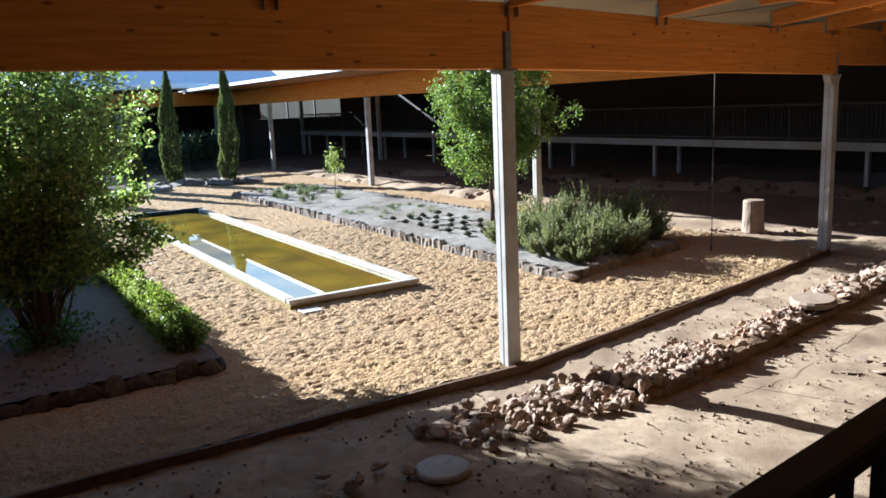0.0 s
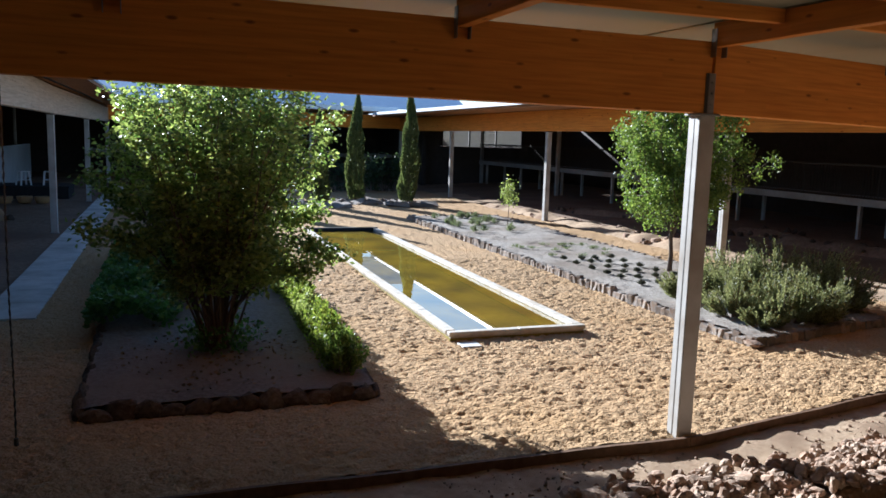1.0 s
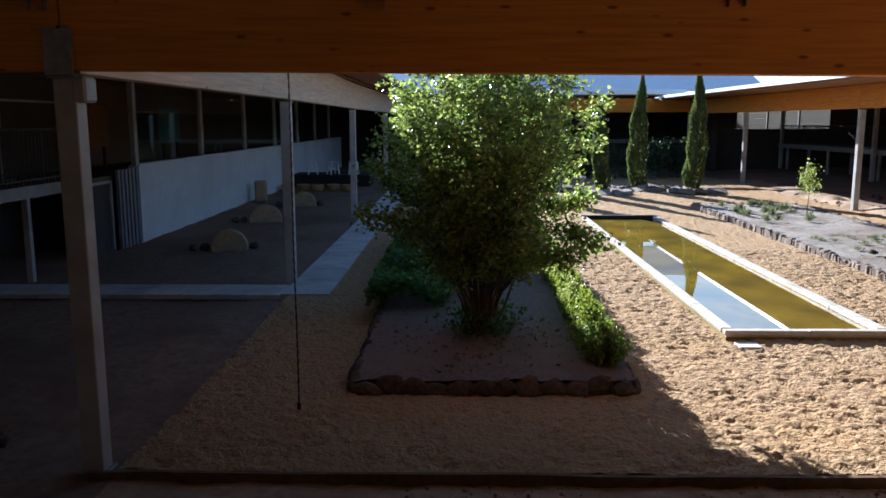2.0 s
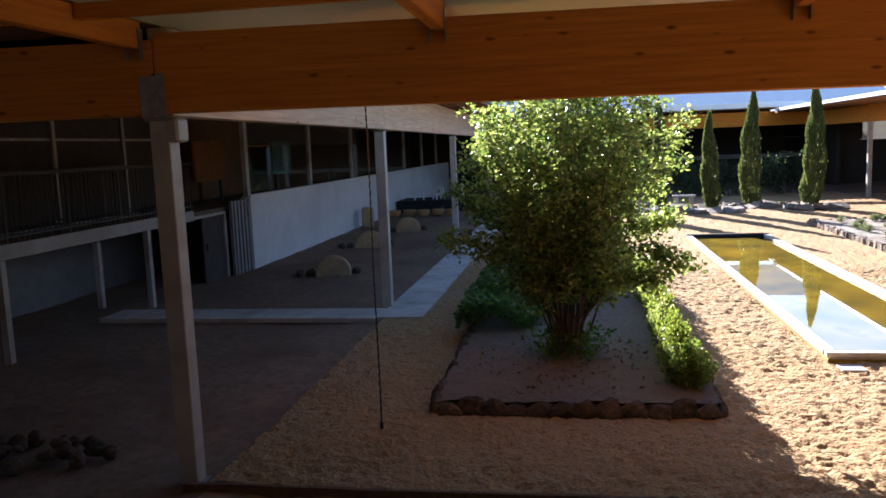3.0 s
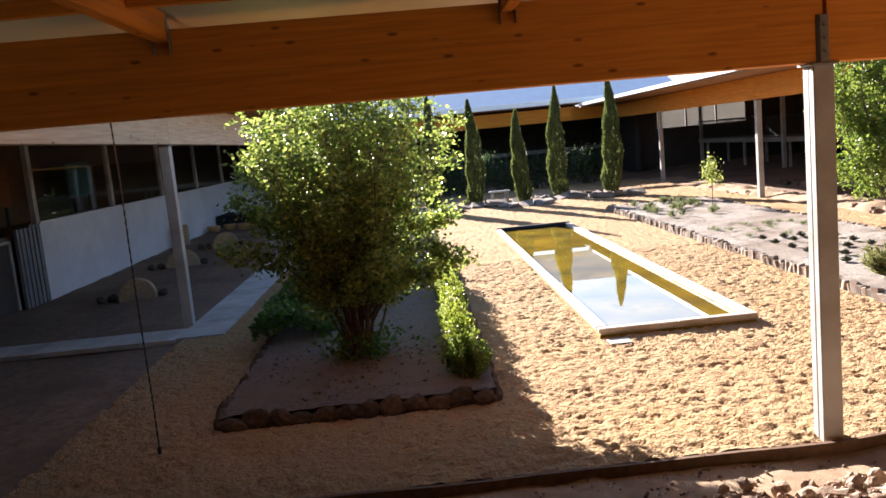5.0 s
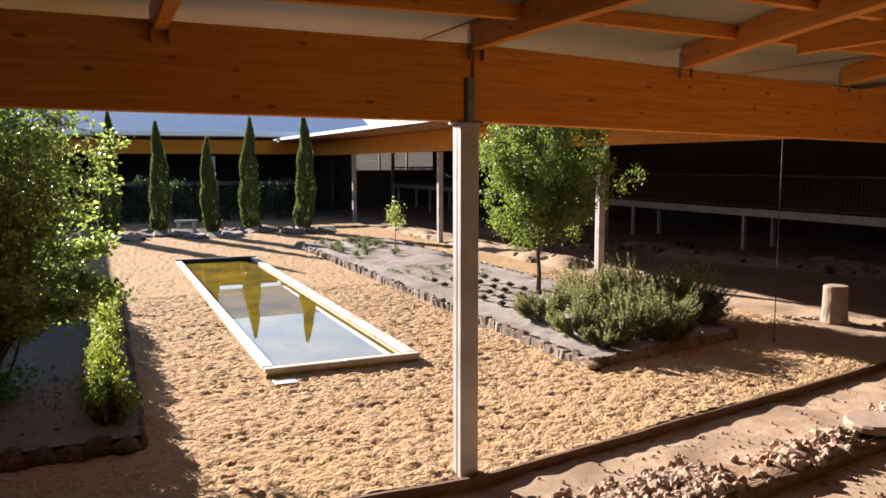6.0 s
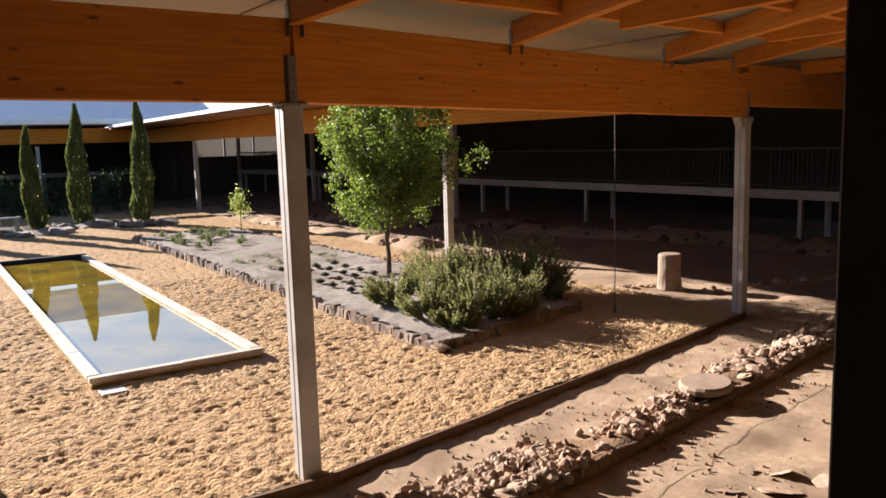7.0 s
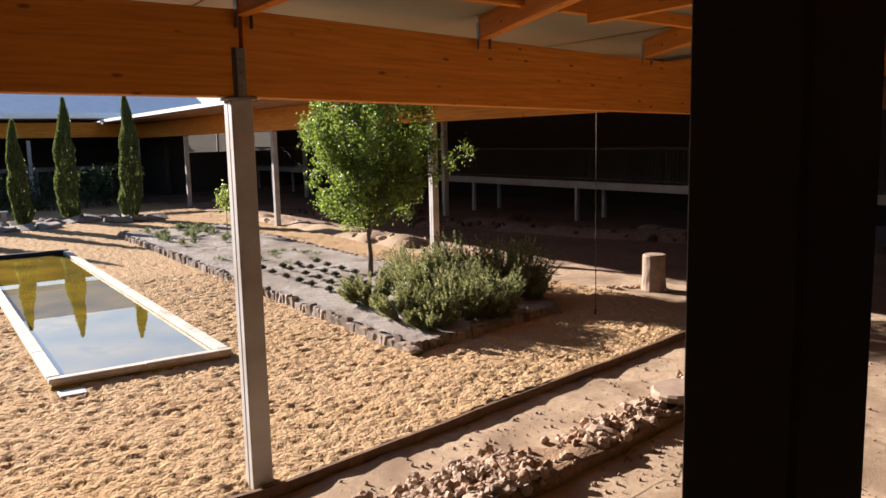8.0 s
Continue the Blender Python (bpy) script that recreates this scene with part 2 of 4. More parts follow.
_mx = _nt.nodes.new("ShaderNodeMixShader"); _mx.inputs[0].default_value = 0.5
_nt.links.new(_nt.nodes["Principled BSDF"].outputs[0], _mx.inputs[1]); _nt.links.new(_tr.outputs[0], _mx.inputs[2])
_nt.links.new(_mx.outputs[0], _nt.nodes["Material Output"].inputs[0])

M_GLASS = bpy.data.materials.new("window_glass")
M_GLASS.use_nodes = True
_b = M_GLASS.node_tree.nodes["Principled BSDF"]
_b.inputs["Transmission Weight"].default_value, _b.inputs["Roughness"].default_value = 1.0, 0.02
_b.inputs["Base Color"].default_value = (0.75, 0.78, 0.76, 1)

M_PANEL = bpy.data.materials.new("translucent_sheet")
M_PANEL.use_nodes = True
_nt = M_PANEL.node_tree
_b = _nt.nodes["Principled BSDF"]
_b.inputs["Base Color"].default_value, _b.inputs["Roughness"].default_value = (0.50, 0.42, 0.29, 1), 0.4
_tr = _nt.nodes.new("ShaderNodeBsdfTranslucent")
_nz = _nt.nodes.new("ShaderNodeTexNoise"); _nz.inputs["Scale"].default_value = 1.3
_rp = _nt.nodes.new("ShaderNodeValToRGB")
_rp.color_ramp.elements[0].position, _rp.color_ramp.elements[1].position = 0.35, 0.7
_rp.color_ramp.elements[0].color, _rp.color_ramp.elements[1].color = (0.15, 0.13, 0.085, 1), (0.25, 0.215, 0.15, 1)
_nt.links.new(_nz.outputs[0], _rp.inputs[0]); _nt.links.new(_rp.outputs[0], _tr.inputs[0])
_mx = _nt.nodes.new("ShaderNodeMixShader"); _mx.inputs[0].default_value = 0.55
_nt.links.new(_b.outputs[0], _mx.inputs[1]); _nt.links.new(_tr.outputs[0], _mx.inputs[2])
_nt.links.new(_mx.outputs[0], _nt.nodes["Material Output"].inputs[0])

M_WATER = bpy.data.materials.new("pool_water")
M_WATER.use_nodes = True
_nt = M_WATER.node_tree
_b = _nt.nodes["Principled BSDF"]
_b.inputs["Transmission Weight"].default_value, _b.inputs["Roughness"].default_value, _b.inputs["IOR"].default_value = 1.0, 0.0, 5.6
_b.inputs["Base Color"].default_value = (0.80, 0.75, 0.45, 1)
_nz = _nt.nodes.new("ShaderNodeTexNoise"); _nz.inputs["Scale"].default_value = 3.0
_bp = _nt.nodes.new("ShaderNodeBump"); _bp.inputs["Strength"].default_value, _bp.inputs["Distance"].default_value = 0.04, 0.01
_nt.links.new(_nz.outputs[0], _bp.inputs["Height"]); _nt.links.new(_bp.outputs[0], _b.inputs["Normal"])

L_SHRUB = leaf_material("shrub_leaf", (0.055, 0.10, 0.018), (0.29, 0.335, 0.09), 0.5, 0.36)
L_TREE = leaf_material("tree_leaf", (0.06, 0.105, 0.018), (0.20, 0.245, 0.05), 0.45, 0.45)
L_CYPRESS = leaf_material("cypress_spray", (0.045, 0.068, 0.02), (0.15, 0.17, 0.055), 0.36)
L_ROSEMARY = leaf_material("rosemary_needle", (0.06, 0.075, 0.026), (0.29, 0.29, 0.12), 0.38)
L_HEDGE = leaf_material("box_leaf", (0.06, 0.10, 0.014), (0.24, 0.275, 0.05))
L_IVY = leaf_material("ivy_leaf", (0.045, 0.10, 0.02), (0.13, 0.21, 0.05), 0.4)
L_LAVENDER = leaf_material("lavender_leaf", (0.04, 0.045, 0.028), (0.11, 0.11, 0.07), 0.1)
L_GRASS = leaf_material("grass_blade", (0.07, 0.12, 0.02), (0.20, 0.24, 0.06), 0.3)
L_PALE = leaf_material("pale_leaf", (0.12, 0.16, 0.03), (0.30, 0.33, 0.10), 0.45)
L_HERB = leaf_material("herb_leaf", (0.08, 0.10, 0.045), (0.19, 0.21, 0.10), 0.3)
L_DRY = leaf_material("dry_leaf", (0.10, 0.06, 0.03), (0.26, 0.17, 0.09), 0.1, 0.8)
L_BACK = leaf_material("back_shrub_leaf", (0.025, 0.05, 0.018), (0.07, 0.095, 0.04), 0.3)


# ---- building helpers ----
def thing(name, x=0.0, y=0.0, z=0.0, rz=0.0, label="", category="", group="", kind=""):
    ob = new(name)
    ob.matrix_basis = pose(x, y, z, 0, 0, rz)
    return tagged(ob, label, category, group, kind)


def mesh_of(name, bm, mat, smooth=False):
    me = bpy.data.meshes.new(name)
    bm.to_mesh(me)
    bm.free()
    me.materials.append(mat)
    if smooth:
        me.polygons.foreach_set("use_smooth", [True] * len(me.polygons))
    return me


def part(name, bm, mat, parent=None, label="", at=None, smooth=False):
    ob = new(name, mesh_of(name, bm, mat, smooth))
    ob.parent = parent
    if at is not None:
        ob.matrix_basis = at
    if label:
        ob["label"] = label
    return ob


def solid(name, bm, mat, label, category="", kind="", at=None, smooth=False, group=""):
    return tagged(part(name, bm, mat, None, "", at, smooth), label, category, group, kind)


def box(x0, x1, y0, y1, z0, z1, bevel=0.0, bm=None):
    bm = bm or bmesh.new()
    got = bmesh.ops.create_cube(bm, size=1.0, matrix=Matrix.Translation(((x0 + x1) / 2, (y0 + y1) / 2, (z0 + z1) / 2)) @ Matrix.Diagonal((x1 - x0, y1 - y0, z1 - z0, 1)))
    if bevel:
        vs = set(got["verts"])
        es = [e for e in bm.edges if e.verts[0] in vs and e.verts[1] in vs]
        bmesh.ops.bevel(bm, geom=es, offset=bevel, segments=1, affect="EDGES")
    return bm


def tube(points, radii, sides=8, bm=None, cap=True):
    """A tapered tube along points."""
    bm = bm or bmesh.new()
    rings = []
    for i, p in enumerate(points):
        p = Vector(p)
        d = (Vector(points[min(i + 1, len(points) - 1)]) - Vector(points[max(i - 1, 0)])).normalized()
        a = d.orthogonal().normalized()
        c = d.cross(a)
        r = radii[i] if isinstance(radii, (list, tuple)) else radii
        rings.append([bm.verts.new(p + (a * math.cos(k * 2 * math.pi / sides) + c * math.sin(k * 2 * math.pi / sides)) * r) for k in range(sides)])
    for r0, r1 in zip(rings, rings[1:]):
        for k in range(sides):
            bm.faces.new((r0[k], r0[(k + 1) % sides], r1[(k + 1) % sides], r1[k]))
    if cap:
        bm.faces.new(rings[0][::-1])
        bm.faces.new(rings[-1])
    return bm


def lathe(profile, sides=24, bm=None):
    bm = bm or bmesh.new()
    rings = [[bm.verts.new((r * math.cos(k * 2 * math.pi / sides), r * math.sin(k * 2 * math.pi / sides), z)) for k in range(sides)] for r, z in profile]
    for r0, r1 in zip(rings, rings[1:]):
        for k in range(sides):
            bm.faces.new((r0[k], r0[(k + 1) % sides], r1[(k + 1) % sides], r1[k]))
    bm.faces.new(rings[0][::-1])
    bm.faces.new(rings[-1])
    return bm


def along(a, b, z=0.0):
    """Pose at a (x, y), its x axis towards b, and the distance."""
    d = Vector((b[0] - a[0], b[1] - a[1]))
    return pose(a[0], a[1], z, 0, 0, math.degrees(math.atan2(d.y, d.x))), d.length


def rock_mesh(name, mat, seed, flat=0.7, rough=0.28, sub=1):
    bm = bmesh.new()
    bmesh.ops.create_icosphere(bm, subdivisions=sub, radius=0.5)
    off = Vector((seed * 3.7, seed * 1.3, seed * 2.1))
    for v in bm.verts:
        n = noise.noise(v.co * 1.9 + off) * rough * 2 + noise.noise(v.co * 4.3 + off) * rough
        v.co *= 1 + n
        v.co.z *= flat
    return mesh_of(name, bm, mat)


def leaves(name, centres, dirs, length, width, mat, parent=None, label="", fold=0.25):
    """One mesh of small folded blades; centres and dirs are (N, 3)."""
    n = len(centres)
    dirs = dirs / np.maximum(np.linalg.norm(dirs, axis=1, keepdims=True), 1e-6)
    rnd = RNG.normal(size=(n, 3))
    side = np.cross(dirs, rnd)
    side /= np.maximum(np.linalg.norm(side, axis=1, keepdims=True), 1e-6)
    up = np.cross(side, dirs)
    ln = (length * RNG.uniform(0.6, 1.25, n))[:, None]
    wd = (width * RNG.uniform(0.7, 1.2, n))[:, None]
    base, tip = centres - dirs * ln * 0.5, centres + dirs * ln * 0.5
    le = centres + side * wd * 0.5 + up * wd * fold
    ri = centres - side * wd * 0.5 + up * wd * fold
    v = np.stack([base, ri, tip, le], axis=1).reshape(-1, 3)
    i = np.arange(n)[:, None] * 4
    f = np.concatenate([i + np.array([[0, 1, 2]]), i + np.array([[0, 2, 3]])], axis=0)
    me = bpy.data.meshes.new(name)
    me.vertices.add(len(v)); me.vertices.foreach_set("co", v.ravel())
    me.loops.add(f.size); me.loops.foreach_set("vertex_index", f.ravel())
    me.polygons.add(len(f)); me.polygons.foreach_set("loop_start", np.arange(len(f)) * 3)
    me.update(calc_edges=True)
    me.materials.append(mat)
    ob = new(name, me)
    ob.parent = parent
    if label:
        ob["label"] = label
    return ob


def unit(n):
    d = RNG.normal(size=(n, 3))
    return d / np.linalg.norm(d, axis=1, keepdims=True)


# ---- ground ----
COL_Z, COL_A, COL_B = (-7.42, 0.0), (0.0, 0.0), (7.9, 1.42)
LEFT_ROW = [COL_Z, (-7.36, 7.25), (-7.6, 17.2), (-7.6, 27.3), (-7.6, 38.6)]
RIGHT_ROW = [COL_B, (8.1, 9.6), (8.0, 19.0), (8.2, 29.6), (8.25, 38.6)]
POOL = (-1.04, 1.11, 3.82, 16.2)      # outer coping x0, x1, y0, y1
BED_L = (-5.55, -2.63, 1.72, 12.5)
BED_R = (3.06, 6.25, 2.55, 19.5)


def grid_sheet(xs, ys, height, keep=None):
    nx, ny = len(xs), len(ys)
    vs = [(x, y, height(x, y)) for y in ys for x in xs]
    fs = []
    for j in range(ny - 1):
        for i in range(nx - 1):
            if keep is None or keep((xs[i] + xs[i + 1]) / 2, (ys[j] + ys[j + 1]) / 2):
                a = j * nx + i
                fs.append((a, a + 1, a + 1 + nx, a + nx))
    me = bpy.data.meshes.new("sheet")
    me.from_pydata(vs, [], fs)
    me.update()
    me.polygons.foreach_set("use_smooth", [True] * len(fs))
    return me


def span(a, b, step):
    return list(np.linspace(a, b, max(2, int(round((b - a) / step)) + 1)))


def curb_y(x):
    """The line of the edging between gravel and dug earth."""
    return (x + 7.32) * 0.0 - 0.16 if x < 0 else -0.16 + x * 0.19


def earth_z(x, y):
    z = 0.03 * noise.noise((x * 0.6, y * 0.6, 3)) + 0.022 * noise.noise((x * 2.3, y * 2.3, 7)) + 0.02 * noise.noise((x * 4.1, y * 4.1, 1)) + 0.012 * noise.noise((x * 7.5, y * 7.5, 6))
    if y > curb_y(x) and -7.2 < x < 8.0 and y < 33:
        return -0.08 if not (POOL[0] < x < POOL[1] and POOL[2] < y < POOL[3]) else -0.6
    if x > 9:
        z += min(1.0, (x - 9) / 5) * 0.2
    gap = curb_y(x) - y
    if 0 <= gap < 0.9 and -7.2 < x < 8.0:
        z -= 0.01 * (1 - gap / 0.9)          # worn lower beside the edging
    return z - 0.05


_xs = [-420, -160, -60, -30, -20] + span(-16, -13, 0.5)[1:] + span(-12.5, 12, 0.12) + span(12.5, 20, 0.5) + [25, 40, 90, 200, 420]
_ys = [-420, -160, -60, -25, -14] + span(-11, -6, 0.5) + span(-5.7, 4.5, 0.12) + span(4.8, 30, 0.35) + span(31, 48, 1.0) + [60, 100, 200, 420]
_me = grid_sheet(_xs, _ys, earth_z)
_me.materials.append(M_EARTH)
_me.materials.append(M_EARTH_SHADED)          # darker soil of the covered wings, part of their shade in its colour
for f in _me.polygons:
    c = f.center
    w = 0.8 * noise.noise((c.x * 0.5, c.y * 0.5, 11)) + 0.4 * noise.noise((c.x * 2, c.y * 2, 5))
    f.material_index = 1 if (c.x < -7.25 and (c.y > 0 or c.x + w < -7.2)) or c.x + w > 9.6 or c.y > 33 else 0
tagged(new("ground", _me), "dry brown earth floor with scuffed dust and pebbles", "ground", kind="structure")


def gravel_z(x, y):
    d = noise.noise((x * 12.5, y * 15.5, 0.5)) + 0.3 * noise.noise((x * 2.6, y * 3.2, 8.5))
    e = noise.noise((x * 17.0, y * 18.0, 4.5))
    pit = -0.02 * max(0.0, d - 0.1) / 0.45 - 0.014 * d
    return 0.02 + pit + 0.017 * e + 0.03 * noise.noise((x * 0.5, y * 0.5, 9))


def in_gravel(x, y):
    if POOL[0] + 0.1 < x < POOL[1] - 0.1 and POOL[2] + 0.1 < y < POOL[3] - 0.1:
        return False
    return y > curb_y(x) + 0.02


_gx = span(-7.2, 8.0, 0.04)
_gy = span(-0.16, 11, 0.038) + span(11.1, 33, 0.16)
_me = grid_sheet(_gx, _gy, gravel_z, in_gravel)
_me.materials.append(M_GRAVEL)
tagged(new("gravel_court", _me), "yellow gravel of the court dimpled with footprints", "gravel", kind="structure")

# edging board between gravel and earth
for a, b in ((COL_Z, COL_A), (COL_A, COL_B)):
    m, ln = along((a[0], a[1] - 0.17), (b[0], b[1] - 0.1 if b is COL_B else b[1] - 0.17))
    bm = bmesh.new()
    k = int(ln / 0.4)
    top = []
    for i in range(k + 1):
        x = ln * i / k
        w = 0.012 * noise.noise((x * 1.3, a[0], 2))
        ring = [bm.verts.new((x, w - 0.02, -0.15)), bm.verts.new((x, w - 0.02, 0.03 + w)), bm.verts.new((x, w + 0.02, 0.03 + w)), bm.verts.new((x, w + 0.02, -0.15))]
        if top:
            for q in range(4):
                bm.faces.new((top[q], top[(q + 1) % 4], ring[(q + 1) % 4], ring[q]))
        else:
            bm.faces.new(ring)
        top = ring
    bm.faces.new(top[::-1])
    solid("gravel_edging", bm, M_EDGING, "rust-brown metal edging strip holding back the gravel", "edging", "structure", m)


# ---- columns, beams, roofs ----
HB = 3.14          # underside of the beams
def steel_column(x, y, rz=0.0, top=HB, label="grey painted steel post under a timber beam"):
    c = thing("steel_column", x, y, -0.05, rz, label, "column", "columns round the court")
    s = 0.085
    h = top + 0.05
    bm = box(-s, s, -s, s, 0.02, h - 0.02, 0.008)
    part("shaft", bm, M_STEEL, c)
    part("seam", box(-s - 0.003, -s + 0.01, -0.006, 0.006, 0.03, h - 0.03), M_GALV, c, "dark seam between two channels")
    part("base_plate", box(-s - 0.03, s + 0.03, -s - 0.03, s + 0.03, 0.0, 0.025, 0.004), M_GALV, c)
    part("cap_plate", box(-s - 0.03, s + 0.03, -s - 0.03, s + 0.03, h - 0.022, h - 0.002, 0.004), M_GALV, c)
    return c


for x, y in LEFT_ROW:
    steel_column(x, y)
steel_column(*COL_A, top=HB - 0.03)
for x, y in RIGHT_ROW:
    steel_column(x, y, 8 if (x, y) == COL_B else 0, HB - 0.13 if (x, y) == COL_B else HB)
for x, y in ((-2.3, 38.6), (3.0, 38.6)):
    steel_column(x, y)
# second row of posts, under the wings
for x, y in ((13.6, 29.0), (13.2, 16.6), (13.5, 38.8)):
    steel_column(x, y, 0, 4.0, "round-shouldered steel post in the shade of the wing roof")


def beam(a, b, z0=HB, depth=0.64, thick=0.2, mat=None, label="honey-brown laminated timber edge beam with knots", fall=0.0):
    m, ln = along(a, b, z0)
    m = m @ pose(0, 0, 0, 0, math.degrees(fall / ln), 0)
    o = thing("timber_beam", label=label, category="beam", group="beams round the court")
    o.matrix_basis = m
    part("lamination", box(0.006, ln - 0.006, -thick / 2, thick / 2, 0.0, depth, 0.006), mat or M_WOOD, o)
    return o


beam(COL_Z, COL_A, HB + 0.04, fall=0.07)
beam(COL_A, COL_B, HB - 0.03, fall=0.1)
beam((-14.5, -0.5), COL_Z, HB + 0.03, 0.6)
beam(COL_B, (15.5, 3.0), HB + 0.03, 0.6)
# left row takes the pale copy with bounced light in its colour
for r, mat in ((LEFT_ROW, M_WOOD_PALE), (RIGHT_ROW, M_WOOD)):
    for a, b in zip(r, r[1:]):
        beam(a, b, HB + 0.02, 0.72, 0.18, mat, "laminated timber edge beam of the wing roof")
beam((-7.6, 38.6), (8.25, 38.6), HB + 0.12, 0.75, 0.18)


# steel fish plates on the beam over posts
def beam_plate(x, y, rz, z0=HB):
    p = thing("beam_plate", x, y, z0, rz, "grey steel fish plate over the beam joint", "plate", "fish plates")
    part("plate", box(-0.035, 0.035, -0.112, -0.1005, 0.0, 0.36, 0.002), M_GALV, p)
    # thin dark strip added in place of the shadow beside the plate
    part("shadow_gap", box(-0.065, -0.036, -0.108, -0.1005, 0.0, 0.36), M_STEEL_DARK, p, "black strip standing for the shadow gap beside the plate")
    for z in (0.08, 0.18, 0.28):
        bm = tube([(0, -0.125, z), (0, -0.11, z)], 0.012, 6)
        part("bolt", bm, M_GALV, p)


beam_plate(*COL_A, 0, HB - 0.03)
beam_plate(COL_Z[0] + 0.05, 0, 0)
zp = thing("beam_shoe", COL_Z[0], 0, HB, 0, "broad grey steel shoe clasping the beam end", "plate")
part("plate", box(-0.12, 0.10, -0.125, -0.113, 0.0, 0.34, 0.003), M_GALV, zp)
part("bracket", box(0.06, 0.17, -0.1, 0.1, -0.2, -0.004, 0.02), M_STEEL, zp)
beam_plate(COL_B[0] - 0.05, COL_B[1], 10, HB - 0.13)
cb = thing("column_bracket", COL_B[0], COL_B[1], HB - 0.13, 8, "pale steel bracket flaring under the beam end", "bracket")
for sx in (-1, 1):
    bm = bmesh.new()
    prof = [(0.09, -0.004), (0.2, -0.004), (0.2, -0.04), (0.12, -0.16), (0.09, -0.16)]
    f = [bm.verts.new((sx * x, -0.06, z)) for x, z in prof]
    g = [bm.verts.new((sx * x, 0.06, z)) for x, z in prof]
    bm.faces.new(f); bm.faces.new(g[::-1])
    for i in range(5):
        bm.faces.new((f[i], g[i], g[(i + 1) % 5], f[(i + 1) % 5]))
    bmesh.ops.recalc_face_normals(bm, faces=bm.faces[:])
    part("ear", bm, M_STEEL, cb)


# near roof: rafters running back over the walkway, hung in double shoes, purlins and sheets on them
ZR = 3.70
def rafter(x, y, rz, ln=9.5):
    r = thing("rafter", x, y, ZR, rz, "laminated rafter hung from the edge beam in a steel shoe", "rafter", "rafters over the walkway")
    part("timber", box(-ln, -0.103, -0.05, 0.05, 0.0, 0.215, 0.005), M_WOOD, r)
    for s in (-0.062, 0.056):
        part("shoe_plate", box(-0.17, -0.095, s, s + 0.006, -0.09, 0.16), M_GALV, r)
    return r


for x in (-12.4, -9.9, -7.55, -5.05, -2.45, 0.03):
    rafter(x, 0.0, 90)
for x, y, rz in ((2.62, 0.4, 70), (5.6, 0.98, 60), (7.5, 1.32, 55)):
    rafter(x, y, rz, 9.0)
for x, y in ((2.78, -0.95), (5.0, -0.9)):      # jack rafters butting against the hips
    r = thing("jack_rafter", x, y, ZR, 90, "laminated jack rafter butting against a hip rafter", "rafter", "jack rafters")
    part("timber", box(-8.2, 0.0, -0.045, 0.045, 0.0, 0.215, 0.005), M_WOOD, r)
for k in range(3):
    rafter(9.9 + 2.4 * k, 1.9 + 0.4 * k, 98)
xs = [-14.5, -12.4, -9.9, -7.55, -5.05, -2.45, 0.03, 2.5, 5.0, 7.4, 9.9, 12.3, 16]
for a, b in zip(xs, xs[1:]):
    for k in range(8):
        y = -0.95 - 1.15 * k
        p = thing("purlin", (a + b) / 2, y + 0.1 * max(0, a) , ZR + 0.105, 6 if a > 0 else 0, "timber purlin between two rafters", "purlin", "purlins over the walkway")
        part("timber", box(-(b - a) / 2 + 0.056, (b - a) / 2 - 0.056, -0.04, 0.04, 0.0, 0.11, 0.004), M_WOOD, p)
    s = thing("roof_panel", (a + b) / 2, -4.3, ZR + 0.22 + 0.014 * (xs.index(a) % 2), 0, "cream translucent roofing sheet letting daylight through", "roof panel", "sheets over the walkway")
    top = 5.5 + (0.19 * a + 0.8 if a >= 0 else 0)
    part("sheet", box(-(b - a) / 2 - 0.04, (b - a) / 2 + 0.04, -5.2, top, 0.0, 0.012), M_PANEL if -7.6 < a < 9 else M_SOFFIT, s, "" if -7.6 < a < 9 else "brown timber board")


def wing_roof(name, corners, label):
    """A thick sloping roof slab from four top corners."""
    bm = bmesh.new()
    top = [bm.verts.new(c) for c in corners]
    low = [bm.verts.new((c[0], c[1], c[2] - 0.06)) for c in corners]
    bm.faces.new(top)
    bm.faces.new(low[::-1])
    for i in range(4):
        bm.faces.new((top[i], low[i], low[(i + 1) % 4], top[(i + 1) % 4]))
    bmesh.ops.recalc_face_normals(bm, faces=bm.faces[:])
    return solid(name, bm, M_ROOF, label, "roof", "structure")


EZ = 4.06
wing_roof("roof_left", [(-6.4, 1.3, EZ), (-6.4, 37.6, EZ), (-20, 37.6, EZ + 1.1), (-20, 1.3, EZ + 1.1)], "sloping pale metal roof of the side wing")
wing_roof("roof_right", [(6.25, 2.6, EZ + 0.0), (20, 2.6, EZ + 1.1), (20, 40.0, EZ + 1.1), (6.25, 40.0, EZ + 0.0)], "sloping pale metal roof of the side wing")
wing_roof("roof_far", [(-20, 37.2, EZ + 0.34), (12.0, 37.2, EZ + 0.34), (12.0, 46, EZ + 3.5), (-20, 46, EZ + 3.5)], "pale metal roof of the far wing, sky blue put into its colour")
solid("fascia_far", box(-6.4, 7.6, 37.05, 37.197, EZ + 0.12, EZ + 0.37), M_FASCIA, "white metal roof edge catching the sun", "fascia", "structure")
solid("soffit_left", box(-7.25, -6.42, 1.3, 37.5, EZ - 0.14, EZ - 0.07), M_SOFFIT, "brown boarded soffit under the eave", "soffit", "structure")
solid("fascia_right", box(6.15, 6.247, 2.6, 37.0, EZ - 0.09, EZ + 0.04), M_FASCIA, "white metal roof edge catching the sun", "fascia", "structure")
